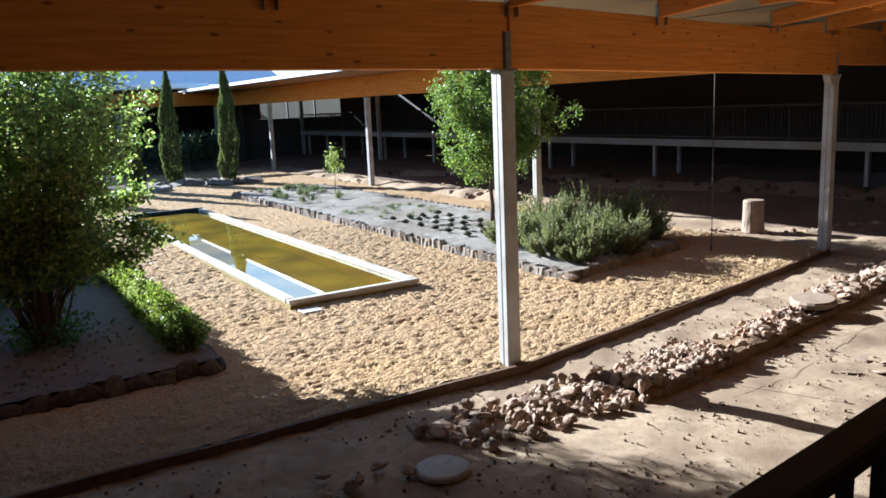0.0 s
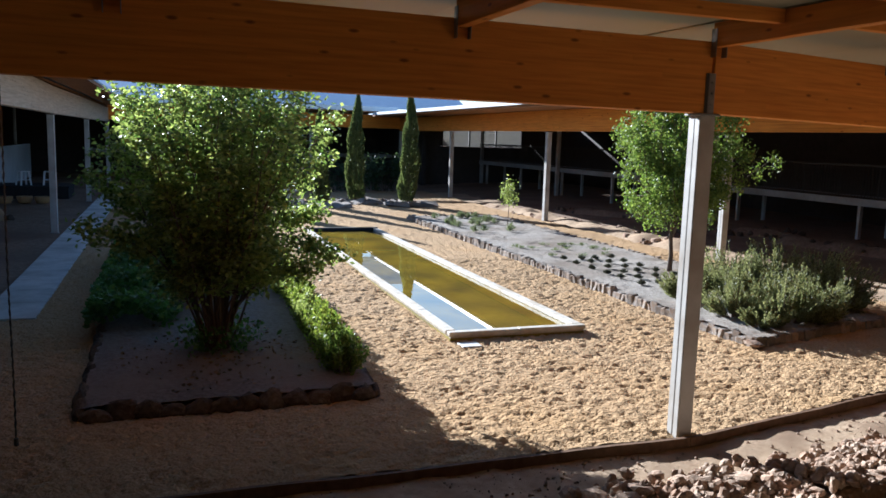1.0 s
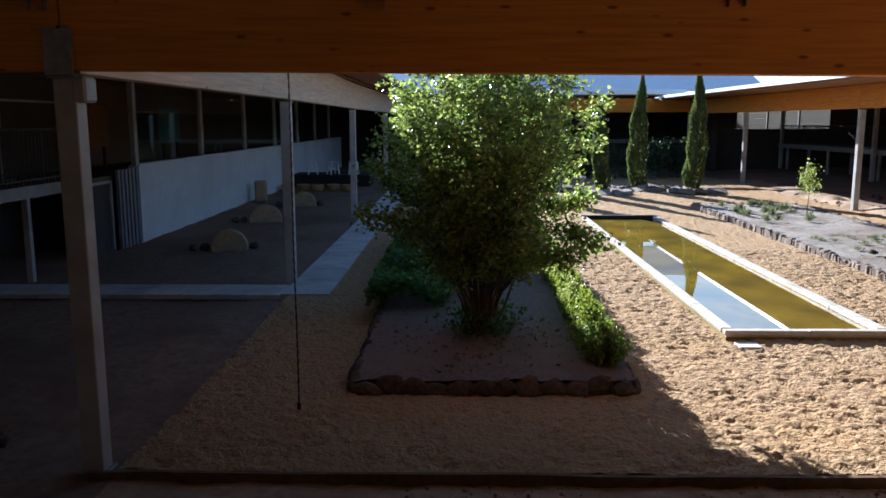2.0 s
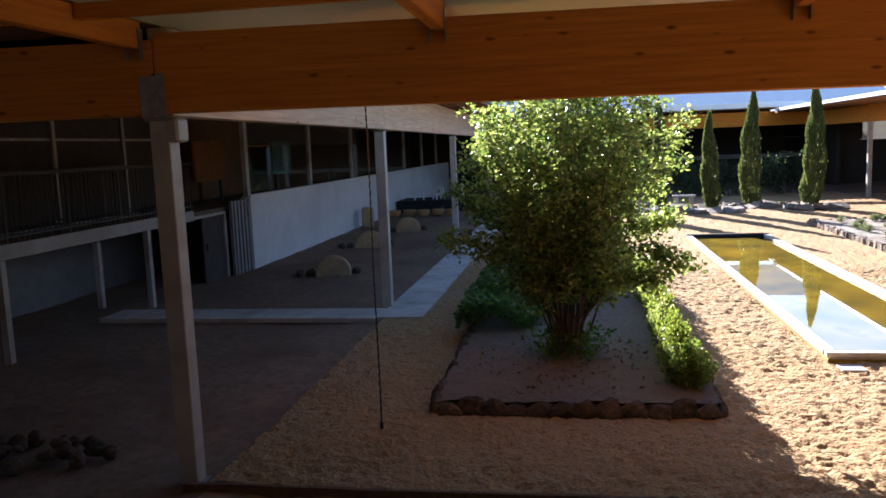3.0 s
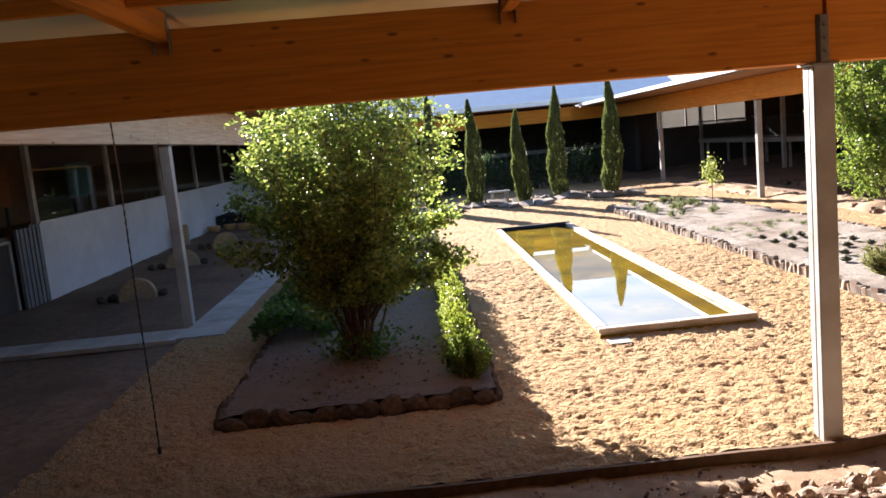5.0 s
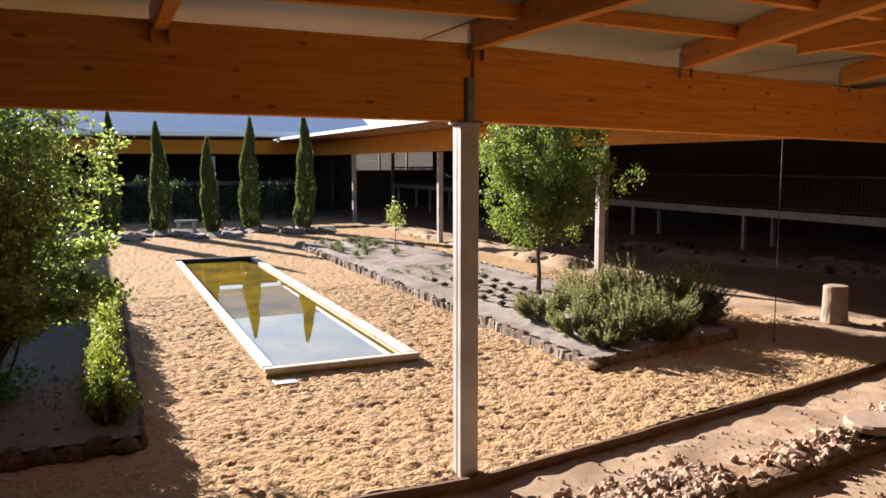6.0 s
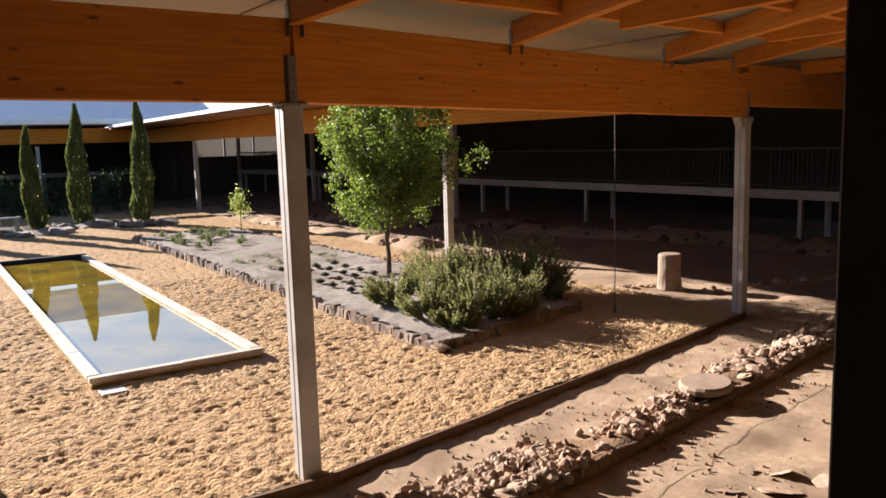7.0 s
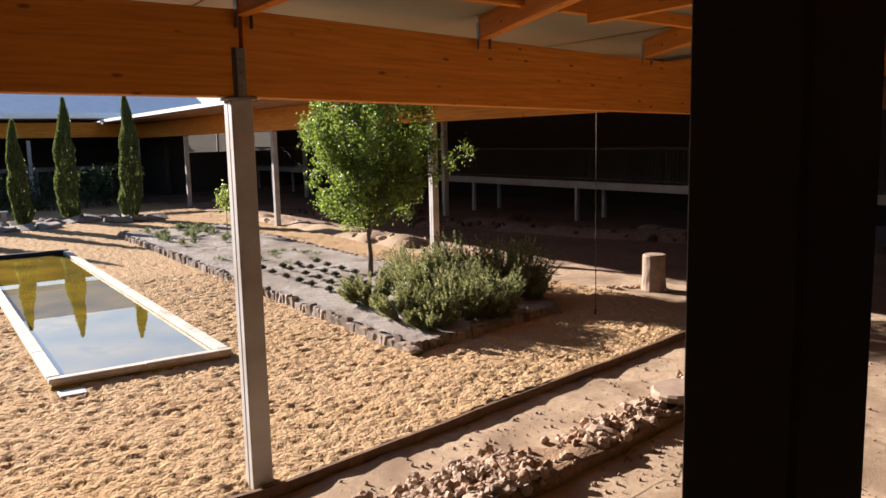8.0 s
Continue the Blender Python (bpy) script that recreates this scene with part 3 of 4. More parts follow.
solid("soffit_right", box(6.27, 8.0, 2.7, 37.5, EZ - 0.16, EZ - 0.10), M_SOFFIT, "brown boarded soffit under the eave", "soffit", "structure")
solid("ceiling_left", box(-19.5, -7.5, 0.4, 45, EZ - 0.14, EZ - 0.08), M_SOFFIT, "dark boarded ceiling of the side wing", "ceiling", "structure")
solid("ceiling_right", box(8.35, 19.5, 3.2, 38.7, EZ + 0.0, EZ + 0.05), M_SOFFIT, "dark boarded ceiling of the side wing", "ceiling", "structure")
solid("ceiling_far", box(-19.5, 9.7, 38.8, 50, EZ + 0.1, EZ + 0.16), M_SOFFIT, "dark boarded ceiling of the far wing", "ceiling", "structure")

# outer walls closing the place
# dark panel colour stands in for the gloom inside the wings
solid("wall_right", box(19.5, 19.8, -12, 39.8, -0.2, 5.1), M_DARKWALL, "brown panelled wall with its deep shade in the colour", "wall", "structure")
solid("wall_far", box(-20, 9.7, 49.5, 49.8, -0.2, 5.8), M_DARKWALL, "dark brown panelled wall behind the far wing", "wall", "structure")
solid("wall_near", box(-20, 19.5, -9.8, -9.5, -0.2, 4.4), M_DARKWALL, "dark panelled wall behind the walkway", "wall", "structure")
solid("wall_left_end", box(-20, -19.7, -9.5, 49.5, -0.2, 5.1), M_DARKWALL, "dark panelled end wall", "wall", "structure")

# white parapet wall with glazing above, along the left wing
solid("wall_white", box(-12.25, -12.0, 12.35, 44, -0.1, 1.77), M_WHITE, "low white rendered wall under the glazing", "wall", "structure")
solid("wall_inner_back", box(-14.6, -14.4, 12.4, 44, 1.6, 3.9), M_INNER, "brown inner wall seen through the glazing", "wall", "structure")
solid("floor_upper", box(-14.39, -12.26, 9.8, 44, 1.45, 1.6), M_DECK, "brown floor behind the glazing", "floor", "structure")
ys = [12.4, 17.2, 21.9, 26.5, 31.0, 35.5, 40]
w = thing("window_wall", -12.1, 0, 1.77, 0, "row of tall panes between grey posts above a white wall", "window", kind="structure")
for y in ys:
    part("mullion", box(-0.06, 0.06, y - 0.09, y + 0.09, 0.0, 1.95, 0.006), M_STEEL, w)
part("window_sill", box(-0.10, 0.13, 12.36, 43.9, 0.001, 0.04), M_FASCIA, w)
for a, b in zip(ys, ys[1:]):
    pn = part("pane", box(-0.012, 0.0, a + 0.1, b - 0.1, 0.045, 1.94), M_GLASS, w)
    pn.visible_shadow = False
# a pane before the deck bay too
# a white wall; the deep shade on it is put into the grey colour
solid("wall_deck_bay", box(-14.6, -14.4, -3, 12.3, -0.1, 1.45), M_CORR, "white wall under the raised walkway, greyed to carry its shade", "wall", "structure")
for a, b, mat, nm in ((12.9, 14.6, M_POSTER2, "orange-brown display board behind the glass"), (18.2, 19.9, M_POSTER, "green and white display board behind the glass")):
    s = thing("display_board", -13.7, (a + b) / 2, 1.6, 0, nm, "display board", "boards behind the glazing")
    part("board", box(-0.04, 0.04, -(b - a) / 2, (b - a) / 2, 0.55, 1.6, 0.01), mat, s)
    for q in (-0.6, 0.6):
        part("leg", box(-0.03, 0.03, q - 0.03, q + 0.03, 0.0, 0.56), M_STEEL_DARK, s)

# corrugated panels and doorway at the end of the white wall
gp = thing("glazed_screen", -13.75, 0, 1.66, 0, "dull grey glazed screen behind the raised walkway", "screen", kind="structure")
for i in range(6):
    y = -2.0 + i * 2.35
    part("mullion", box(-0.04, 0.05, y - 0.05, y + 0.05, 0.0, 2.2), M_STEEL, gp)
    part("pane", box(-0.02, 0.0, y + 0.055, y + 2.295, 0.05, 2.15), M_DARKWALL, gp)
    part("transom", box(-0.03, 0.03, y + 0.055, y + 2.295, 1.55, 1.6), M_STEEL, gp)
c = thing("corrugated_panel", -12.1, 11.85, -0.05, 0, "grey corrugated metal cladding at the wall end", "panel", kind="structure")
for i in range(10):
    y = -0.45 + i * 0.1
    part("rib", box(-0.03 + 0.03 * (i % 2), 0.04 + 0.03 * (i % 2), y - 0.05, y + 0.05, 0.0, 1.78), M_CORR, c)
d = thing("doorway", -12.25, 10.4, -0.05, 0, "grey ribbed metal door beside a dark opening", "door", kind="structure")
part("door_leaf", box(-0.05, 0.0, -0.2, 0.85, 0.0, 1.5, 0.01), M_DARKWALL, d)
part("frame", box(-0.08, 0.04, 0.85, 0.95, 0.0, 1.55), M_STEEL, d)
part("lintel", box(-0.08, 0.04, -1.9, 0.85, 1.5, 1.56), M_STEEL, d)
part("handle", box(0.0, 0.05, -0.1, -0.06, 0.75, 0.9), M_STEEL_DARK, d)


# ---- raised walkways ----
def walkway(name, a, b, width, z, side, posts, label, rails=True, mesh_rail=False):
    """A steel walkway from a to b, its front edge on the line, the deck to the given side."""
    m, ln = along(a, b)
    o = thing(name, label=label, category="walkway")
    o.matrix_basis = m
    y0, y1 = (0, width) if side > 0 else (-width, 0)
    part("deck", box(0, ln, y0 + 0.06, y1 - 0.06, z - 0.05, z), M_DECK, o)
    for y in (y0, y1 - 0.06):
        part("edge_channel", box(0, ln, y, y + 0.058, z - 0.2, z + 0.02, 0.006), M_DECKEDGE, o)
    for x in posts:
        for y in (y0 + 0.06, y1 - 0.17):
            part("post", box(x - 0.055, x + 0.055, y, y + 0.11, -0.15, z - 0.2, 0.005), M_STEEL, o)
    if rails:
        for y in (y0 + 0.02, y1 - 0.05):
            rail = part("railing", box(0, ln, y, y + 0.03, z + 0.98, z + 1.03, 0.004), M_STEEL_DARK, o)
            part("bottom_rail", box(0, ln, y + 0.005, y + 0.025, z + 0.1, z + 0.13), M_STEEL_DARK, rail)
            k = int(ln / 0.12)
            bm = bmesh.new()
            for i in range(k + 1):
                x = ln * i / k
                w2 = 0.02 if i % 12 == 0 else 0.007
                box(x - w2, x + w2, y + 0.008, y + 0.022, z + 0.02, z + 0.98, 0, bm)
            tagged(part("railing_infill", bm, M_STEEL_DARK, rail), kind="stuff")
    return o


walkway("raised_walkway", (-12.02, -2.0), (-12.02, 9.4), 1.3, 1.66, 1, (1.6, 5.72, 9.66), "raised walkway with pale channel edge and dark railing")
walkway("raised_walkway", (14.9, 20.0), (14.9, -4.5), 1.4, 1.36, 1, (2.6, 8.0, 15.2, 22.0), "raised walkway on grey posts in the shaded side wing")
walkway("raised_walkway", (-9.0, 44.5), (9.4, 44.5), 1.4, 1.6, 1, (1, 5, 9, 13, 17), "raised walkway on grey posts across the far wing")
walkway("raised_walkway", (13.4, 39.0), (14.0, 22.5), 1.4, 1.5, 1, (1, 5.5, 10, 14.5, 17.5), "raised walkway on grey posts turning along the side wing")

# the walkway underfoot: deck, its rail and a backlit post close by
nw = thing("near_walkway", 0, -5.72, 0, 0, "dark railed walkway along the near side of the court", "walkway")
part("deck", box(-14, 16, -3.6, 0.0, 1.06, 1.12), M_DECK, nw)
part("edge_channel", box(-14, 16, 0.002, 0.06, 0.92, 1.14), M_DECKEDGE, nw)
for x in (-13, -9, -5, 3.2, 7, 11, 15):
    part("post", box(x - 0.06, x + 0.06, -0.2, -0.08, -0.15, 1.06), M_STEEL, nw)
hr = thing("walkway_railing", -3.95, -5.935, 0, 7.8, "broad black handrail over thin dark balusters", "railing")
part("handrail", box(-0.6, 2.75, -0.036, 0.036, 2.178, 2.224, 0.006), M_STEEL_DARK, hr)
part("bottom_rail", box(-0.6, 2.75, -0.02, 0.02, 1.2, 1.23), M_STEEL_DARK, hr)
for i in range(24):
    part("baluster", box(-0.55 + i * 0.14 - 0.008, -0.55 + i * 0.14 + 0.008, -0.012, 0.012, 1.12, 2.178), M_STEEL_DARK, hr)
# dark steel carries the shade of the backlit side
dp = thing("backlit_dark_post", -1.117, -5.28, -0.1, 0, "broad backlit steel post beside the walkway, shade in its colour", "column")
part("shaft", box(-0.093, 0.093, -0.093, 0.093, 0.0, 3.76, 0.008), M_STEEL_DARK, dp)
part("base_plate", box(-0.13, 0.13, -0.13, 0.13, -0.02, 0.02), M_STEEL_DARK, dp)

# ---- pool ----
p = thing("reflecting_pool", 0, 0, 0, 0, "long shallow basin with pale stone coping and green-yellow lining", "pool")
x0, x1, y0, y1 = POOL
W = 0.15
RZ = 0.135
part("lining", box(x0 + 0.02, x1 - 0.02, y0 + 0.02, y1 - 0.02, -0.5, 0.045), M_LINER, p)
def coping(ax0, ax1, ay0, ay1, n, alongy):
    for i in range(n):
        if alongy:
            t0, t1 = ay0 + (ay1 - ay0) * i / n, ay0 + (ay1 - ay0) * (i + 1) / n
            b = box(ax0, ax1, t0 + 0.003, t1 - 0.003, RZ - 0.06, RZ + RNG.uniform(-0.004, 0.004), 0.008)
        else:
            t0, t1 = ax0 + (ax1 - ax0) * i / n, ax0 + (ax1 - ax0) * (i + 1) / n
            b = box(t0 + 0.003, t1 - 0.003, ay0, ay1, RZ - 0.06, RZ + RNG.uniform(-0.004, 0.004), 0.008)
        part("coping_stone", b, M_CONCRETE, p)
coping(x0, x0 + W, y0 + W, y1 - W, 9, True)
coping(x1 - W, x1, y0 + W, y1 - W, 9, True)
coping(x0, x1, y0, y0 + W * 0.8, 2, False)
# black strip added for the shade on the far inner face
part("far_shade_strip", box(x0 + 0.003, x1 - 0.003, y1 - W * 0.8, y1, RZ - 0.06, RZ + 0.03, 0.008), M_BLACK, p, "black strip standing for the shaded far inner face of the basin")
for b in (box(x0 + 0.03, x0 + W - 0.03, y0 + 0.03, y1 - 0.03, -0.5, RZ - 0.062), box(x1 - W + 0.03, x1 - 0.03, y0 + 0.03, y1 - 0.03, -0.5, RZ - 0.062),
          box(x0 + W - 0.028, x1 - W + 0.028, y0 + 0.03, y0 + W * 0.8 - 0.03, -0.5, RZ - 0.062), box(x0 + W - 0.028, x1 - W + 0.028, y1 - W * 0.8 + 0.03, y1 - 0.03, -0.5, RZ - 0.062)):
    part("basin_wall", b, M_CONCRETE, p)
bm = bmesh.new()
vs = [bm.verts.new(c) for c in ((x0 + W - 0.02, y0 + 0.1, 0.075), (x1 - W + 0.02, y0 + 0.1, 0.075), (x1 - W + 0.02, y1 - 0.1, 0.075), (x0 + W - 0.02, y1 - 0.1, 0.075))]
bm.faces.new(vs)
wob = part("water", bm, M_WATER, p, "still water mirroring the sky")
wob.visible_shadow = False
solid("splash_tile", box(-0.98, -0.7, 3.42, 3.66, 0.0, 0.035, 0.006), M_PAVING, "small pale slab set in the gravel by the pool", "slab", at=pose(0, 0, 0))

# ---- paving strips ----
pv = thing("paving_strip", 0, 0, 0, 0, "strip of pale concrete slabs laid end to end", "paving", kind="structure")
for i in range(9):
    a = -12.4 + i * (5.05 / 9)
    part("slab", box(a + 0.006, a + 5.05 / 9 - 0.006, 6.3, 7.1, -0.05, 0.03 + RNG.uniform(0, 0.006), 0.005), M_PAVING, pv)
for i in range(26):
    a = 6.3 + i * 1.15
    part("slab", box(-7.33, -6.56, a + 0.006, a + 1.144, -0.05, 0.045 + RNG.uniform(0, 0.006), 0.005), M_PAVING, pv)

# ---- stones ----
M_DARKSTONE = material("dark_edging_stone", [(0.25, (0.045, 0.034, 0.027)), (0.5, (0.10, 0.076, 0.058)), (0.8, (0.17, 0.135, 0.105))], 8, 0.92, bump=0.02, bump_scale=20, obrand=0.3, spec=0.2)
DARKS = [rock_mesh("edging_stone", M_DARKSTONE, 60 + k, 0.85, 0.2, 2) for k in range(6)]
ROCKS = [rock_mesh("stone", M_STONE, k, RNG.uniform(0.55, 0.85), 0.33, 2) for k in range(14)]
def slate_mesh(seed):
    bm = box(-0.5, 0.5, -0.5, 0.5, -0.5, 0.5, 0.09)
    off = Vector((seed * 2.3, seed * 5.1, seed))
    for v in bm.verts:
        v.co += Vector((noise.noise(v.co * 2 + off), noise.noise(v.co * 2 - off), noise.noise(v.co * 1.7 + off * 2))) * 0.24
    return mesh_of("edging_stone", bm, M_SLATE)


SLATES = [slate_mesh(k) for k in range(10)]


def stone(x, y, z, s, parent, meshes=ROCKS, name="stone", flat=1.0, rz=None):
    ob = new(name, meshes[int(RNG.integers(len(meshes)))])
    ob.parent = parent
    ob.matrix_basis = pose(x, y, z, RNG.uniform(-20, 20), RNG.uniform(-20, 20), RNG.uniform(0, 360) if rz is None else rz) @ Matrix.Diagonal((s, s * RNG.uniform(0.7, 1.0), s * flat * RNG.uniform(0.7, 1.1), 1))
    return ob


def edge_stones(parent, a, b, h, step, meshes):
    m, ln = along(a, b)
    k = int(ln / step)
    for i in range(k):
        x, y, _ = m @ Vector((ln * (i + 0.5) / k, RNG.uniform(-0.015, 0.015), 0))
        ob = new("edging_stone", meshes[int(RNG.integers(len(meshes)))])
        ob.parent = parent
        hh = h * RNG.uniform(0.85, 1.25)
        ob.matrix_basis = pose(x, y, hh / 2 - 0.03, RNG.uniform(-8, 8), RNG.uniform(-8, 8), math.degrees(math.atan2(b[1] - a[1], b[0] - a[0])) + RNG.uniform(-15, 15)) @ Matrix.Diagonal((step * (RNG.uniform(1.25, 1.6) if meshes is DARKS else RNG.uniform(0.75, 1.15)), 0.16 if meshes is DARKS else RNG.uniform(0.09, 0.14), hh * (1.25 if meshes is DARKS else 1.1), 1))


def bed(name, r, soil, label, h, step, sides, meshes, slant=0.0):
    o = thing(name, label=label, category="flower bed")
    x0, x1, y0, y1 = r
    me = grid_sheet(span(x0, x1, 0.07), span(y0, y1, 0.07), lambda x, y: h - 0.02 + 0.02 * noise.noise((x * 2, y * 2, 5)) + 0.022 * noise.noise((x * 6, y * 6, 5)) + 0.014 * noise.noise((x * 13, y * 13, 2)), lambda x, y: y > y0 + (x - x0) * slant - 0.06)
    me.materials.append(soil)
    s = new("soil", me)
    s.parent = o
    yn = y0 + (x1 - x0) * slant
    c = {"near": ((x0, y0), (x1, yn)), "far": ((x0, y1), (x1, y1)), "left": ((x0, y0), (x0, y1)), "right": ((x1, yn), (x1, y1))}
    for k in sides:
        edge_stones(o, *c[k], h, step, meshes)
    return o


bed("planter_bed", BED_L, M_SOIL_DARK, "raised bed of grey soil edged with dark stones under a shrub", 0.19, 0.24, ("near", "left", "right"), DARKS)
bed("herb_bed", BED_R, M_SOIL, "long bed of grey soil edged with upright stones", 0.17, 0.135, ("near", "left", "right", "far"), SLATES, 0.22)

bo = thing("corner_boulder", 3.06, 2.5, 0.06, 30, "rough orange-brown boulder at the bed corner", "stone")
stone(0, 0, 0.02, 0.3, bo, flat=0.8)

# collapsed wall of rubble between the gravel and the walkway
rub = thing("rubble_wall", 0, 0, 0, 0, "collapsed ancient wall of broken brown stones", "rubble")


def wall_back(x):
    return wall_front(x) + (0.85 if x < 2.3 else 0.62 if x < 4.6 else 0.72)


def wall_front(x):
    return -1.62 if x < 0.8 else -1.62 + (x - 0.8) * 0.178


def core_z(x, y):
    """Top of the earth core of the ruined wall."""
    q = (y - wall_front(x)) / (wall_back(x) - wall_front(x))
    if x < 0.4 or not 0 <= q <= 1:
        return -0.04
    return -0.08 + 0.12 * min(1.0, q * 40) * min(1.0, (1 - q) * 2.2) + 0.05 * noise.noise((x * 2.5, q * 3, 2)) * min(1, q * 6)


def heap(x):
    """How thick the stones lie along the wall: two heaps, a bare stretch, boulders at the end."""
    if x < 0.1:
        return 0.35
    return 1.0 if x < 2.0 else 0.12 if x < 2.65 else 0.8 if x < 3.85 else 0.1 if x < 4.9 else 0.55 if x < 7.0 else 0.3


placed = 0
while placed < 240:
    x = RNG.uniform(-1.5, 8.8)
    a, b = wall_front(x) + 0.12, wall_back(x) - 0.05
    y = a + (b - a) * RNG.beta(1.2, 1.0)
    if RNG.uniform() > heap(x):
        continue
    big = RNG.uniform() < (0.1 if 0 < x < 2.4 else 0.4)
    s = RNG.uniform(0.16, 0.27) if big else RNG.uniform(0.07, 0.14)
    stone(x, y, core_z(x, y) + s * 0.02 + RNG.uniform(0, 0.02), s, rub, flat=0.62)
    placed += 1
for i in range(10):            # stones left along the front edge
    x = RNG.uniform(0.6, 8.4)
    if heap(x) > 0.2:
        stone(x, wall_front(x) + RNG.uniform(0.12, 0.2), 0.07, RNG.uniform(0.18, 0.28), rub, flat=0.5)
vs, fs = [], []
cosl = [[v.co.copy() for v in m.vertices] for m in ROCKS]
tris = [[tuple(p.vertices) for p in m.polygons] for m in ROCKS]
while len(vs) < 42 * 1150:        # small stones and chips between them
    x = RNG.uniform(-1.4, 8.9)
    y = RNG.uniform(wall_front(x) + 0.05, wall_back(x) + 0.05) + RNG.normal(0, 0.03)
    if RNG.uniform() > heap(x) * (1.0 if x < 2.2 else 0.5):
        continue
    k = int(RNG.integers(len(ROCKS)))
    sz = 0.03 + 0.10 * RNG.uniform() ** 1.2
    mm = pose(x, y, core_z(x, y) + sz * 0.2, RNG.uniform(0, 360), RNG.uniform(0, 360)) @ Matrix.Scale(sz, 4)
    n0 = len(vs)
    vs += [mm @ c for c in cosl[k]]
    fs += [tuple(n0 + q for q in f) for f in tris[k]]
me = bpy.data.meshes.new("small_stones")
me.from_pydata(vs, [], fs)
me.materials.append(M_STONE)
o = tagged(new("stone_chips", me), kind="stuff")
o.parent = rub
me = grid_sheet(span(0.4, 8.9, 0.1), [0, 0.02, 0.06, 0.1, 0.14] + span(0.22, 1, 0.13), lambda u, v: 0.0)
for v in me.vertices:
    u, q = v.co.x, v.co.y
    v.co.y = wall_front(u) + (wall_back(u) - wall_front(u)) * q
    v.co.z = core_z(u, v.co.y) if 0.001 < q < 0.999 else -0.08
me.materials.append(M_BANK)
o = new("wall_core", me)
o.parent = rub
vs, fs = [], []
while len(vs) < 42 * 7000:
    x = RNG.uniform(-7, 9.5)
    y = RNG.uniform(-5.2, curb_y(x) - 0.06)
    if noise.noise((x * 0.9, y * 1.4, 21)) + 0.35 * noise.noise((x * 4, y * 4, 2)) < RNG.uniform(-0.3, 0.35):
        continue
    k = int(RNG.integers(len(ROCKS)))
    sz = 0.009 + 0.03 * RNG.uniform() ** 4
    mm = pose(x, y, earth_z(x, y) + sz * 0.2, RNG.uniform(0, 360), RNG.uniform(0, 360)) @ Matrix.Scale(sz, 4)
    n0 = len(vs)
    vs += [mm @ c for c in cosl[k]]
    fs += [tuple(n0 + q for q in f) for f in tris[k]]
me = bpy.data.meshes.new("pebbles")
me.from_pydata(vs, [], fs)
me.materials.append(M_STONE)
tagged(new("pebble_scatter", me), "small brown pebbles scattered over the dry earth", "pebbles", kind="stuff")
slab = thing("round_slab", 4.25, -0.76, 0.12, 20, "flat round pale stone lying on the rubble", "stone slab")
bm = lathe([(0.22, -0.06), (0.27, -0.03), (0.275, 0.02), (0.25, 0.045)], 18)
for v in bm.verts:
    v.co.x *= 1.25 + 0.1 * noise.noise(v.co * 3)
part("stone", bm, M_MARBLE, slab)
disc = thing("well_cover", -1.9, -1.66, -0.03, 0, "round pale stone cover set in the earth", "cover")
part("disc", lathe([(0.215, 0.0), (0.215, 0.03), (0.195, 0.045)], 28), M_CONCRETE, disc)
for k, (x, y) in enumerate(((-2.3, -1.35), (-2.6, -1.5), (-2.15, -1.55), (-2.75, -1.25), (-1.55, -1.05), (-1.35, -1.2), (-1.7, -0.95), (-2.9, -1.6))):
    o = thing("loose_stone", x, y, 0.06, RNG.uniform(0, 360), "rough brown stone lying loose on the earth", "stone", "loose stones")
    stone(0, 0, -0.04, RNG.uniform(0.12, 0.24), o, flat=0.75)
o = thing("flat_stone", 2.9, -2.5, -0.02, 0, "pale flat broken paving stones flush with the earth", "stone slab")
for x, y, s in ((0, 0, 0.6), (0.3, 0.2, 0.45), (-0.3, 0.25, 0.35), (0.45, -0.12, 0.4), (0.15, 0.4, 0.3)):
    stone(x, y, -0.032, s * 0.5, o, flat=0.1)
st = thing("string_line", 0, 0, 0, 0, "thin string stretched along the dig", "string")
part("string", tube([(0.9, -1.64, 0.14), (4.5, -1.0, 0.15), (8.6, -0.26, 0.16)], 0.002, 5), M_ROPE, st)
part("string", tube([(0.85, -1.63, 0.12), (1.6, -2.9, 0.05)], 0.002, 5), M_ROPE, st)

# column drum and the low wall remains in the wing
dr = thing("column_drum", 8.86, 3.58, -0.03, 0, "broken ancient column drum of pinkish stone", "column drum")
bm = lathe([(0.235, 0.0), (0.222, 0.06), (0.208, 0.2), (0.2, 0.45), (0.205, 0.62), (0.19, 0.65), (0.02, 0.655)], 20)
for v in bm.verts:
    v.co.x += 0.02 * noise.noise(v.co * 5)
    v.co.y += 0.02 * noise.noise(v.co * 5 + Vector((7, 0, 0)))
part("stone", bm, M_MARBLE, dr)
rows = [((8.0, 4.7), (8.9, 3.3), 16, 0.14, 0.05, 0.35), ((9.1, 3.0), (11.8, 1.8), 26, 0.16, 0.06, 0.5), ((8.5, 9.8), (8.7, 6.0), 22, 0.18, 0.1, 0.6), ((8.3, 25.0), (8.9, 11.5), 64, 0.26, 0.22, 1.3),
        ((12.3, 12.5), (14.0, 5.0), 44, 0.26, 0.22, 1.0), ((10.8, 15.5), (13.6, 12.7), 30, 0.26, 0.22, 0.9), ((13.6, 8.5), (13.9, 1.5), 30, 0.26, 0.25, 0.9), ((10.2, 22.5), (12.8, 17.5), 26, 0.26, 0.25, 0.9)]
for a, b, k, s, hgt, wid in rows:
    o = thing("low_stone_wall", 0, 0, 0, 0, "low earthy remains of an excavated stone wall", "stone wall", "excavated walls")
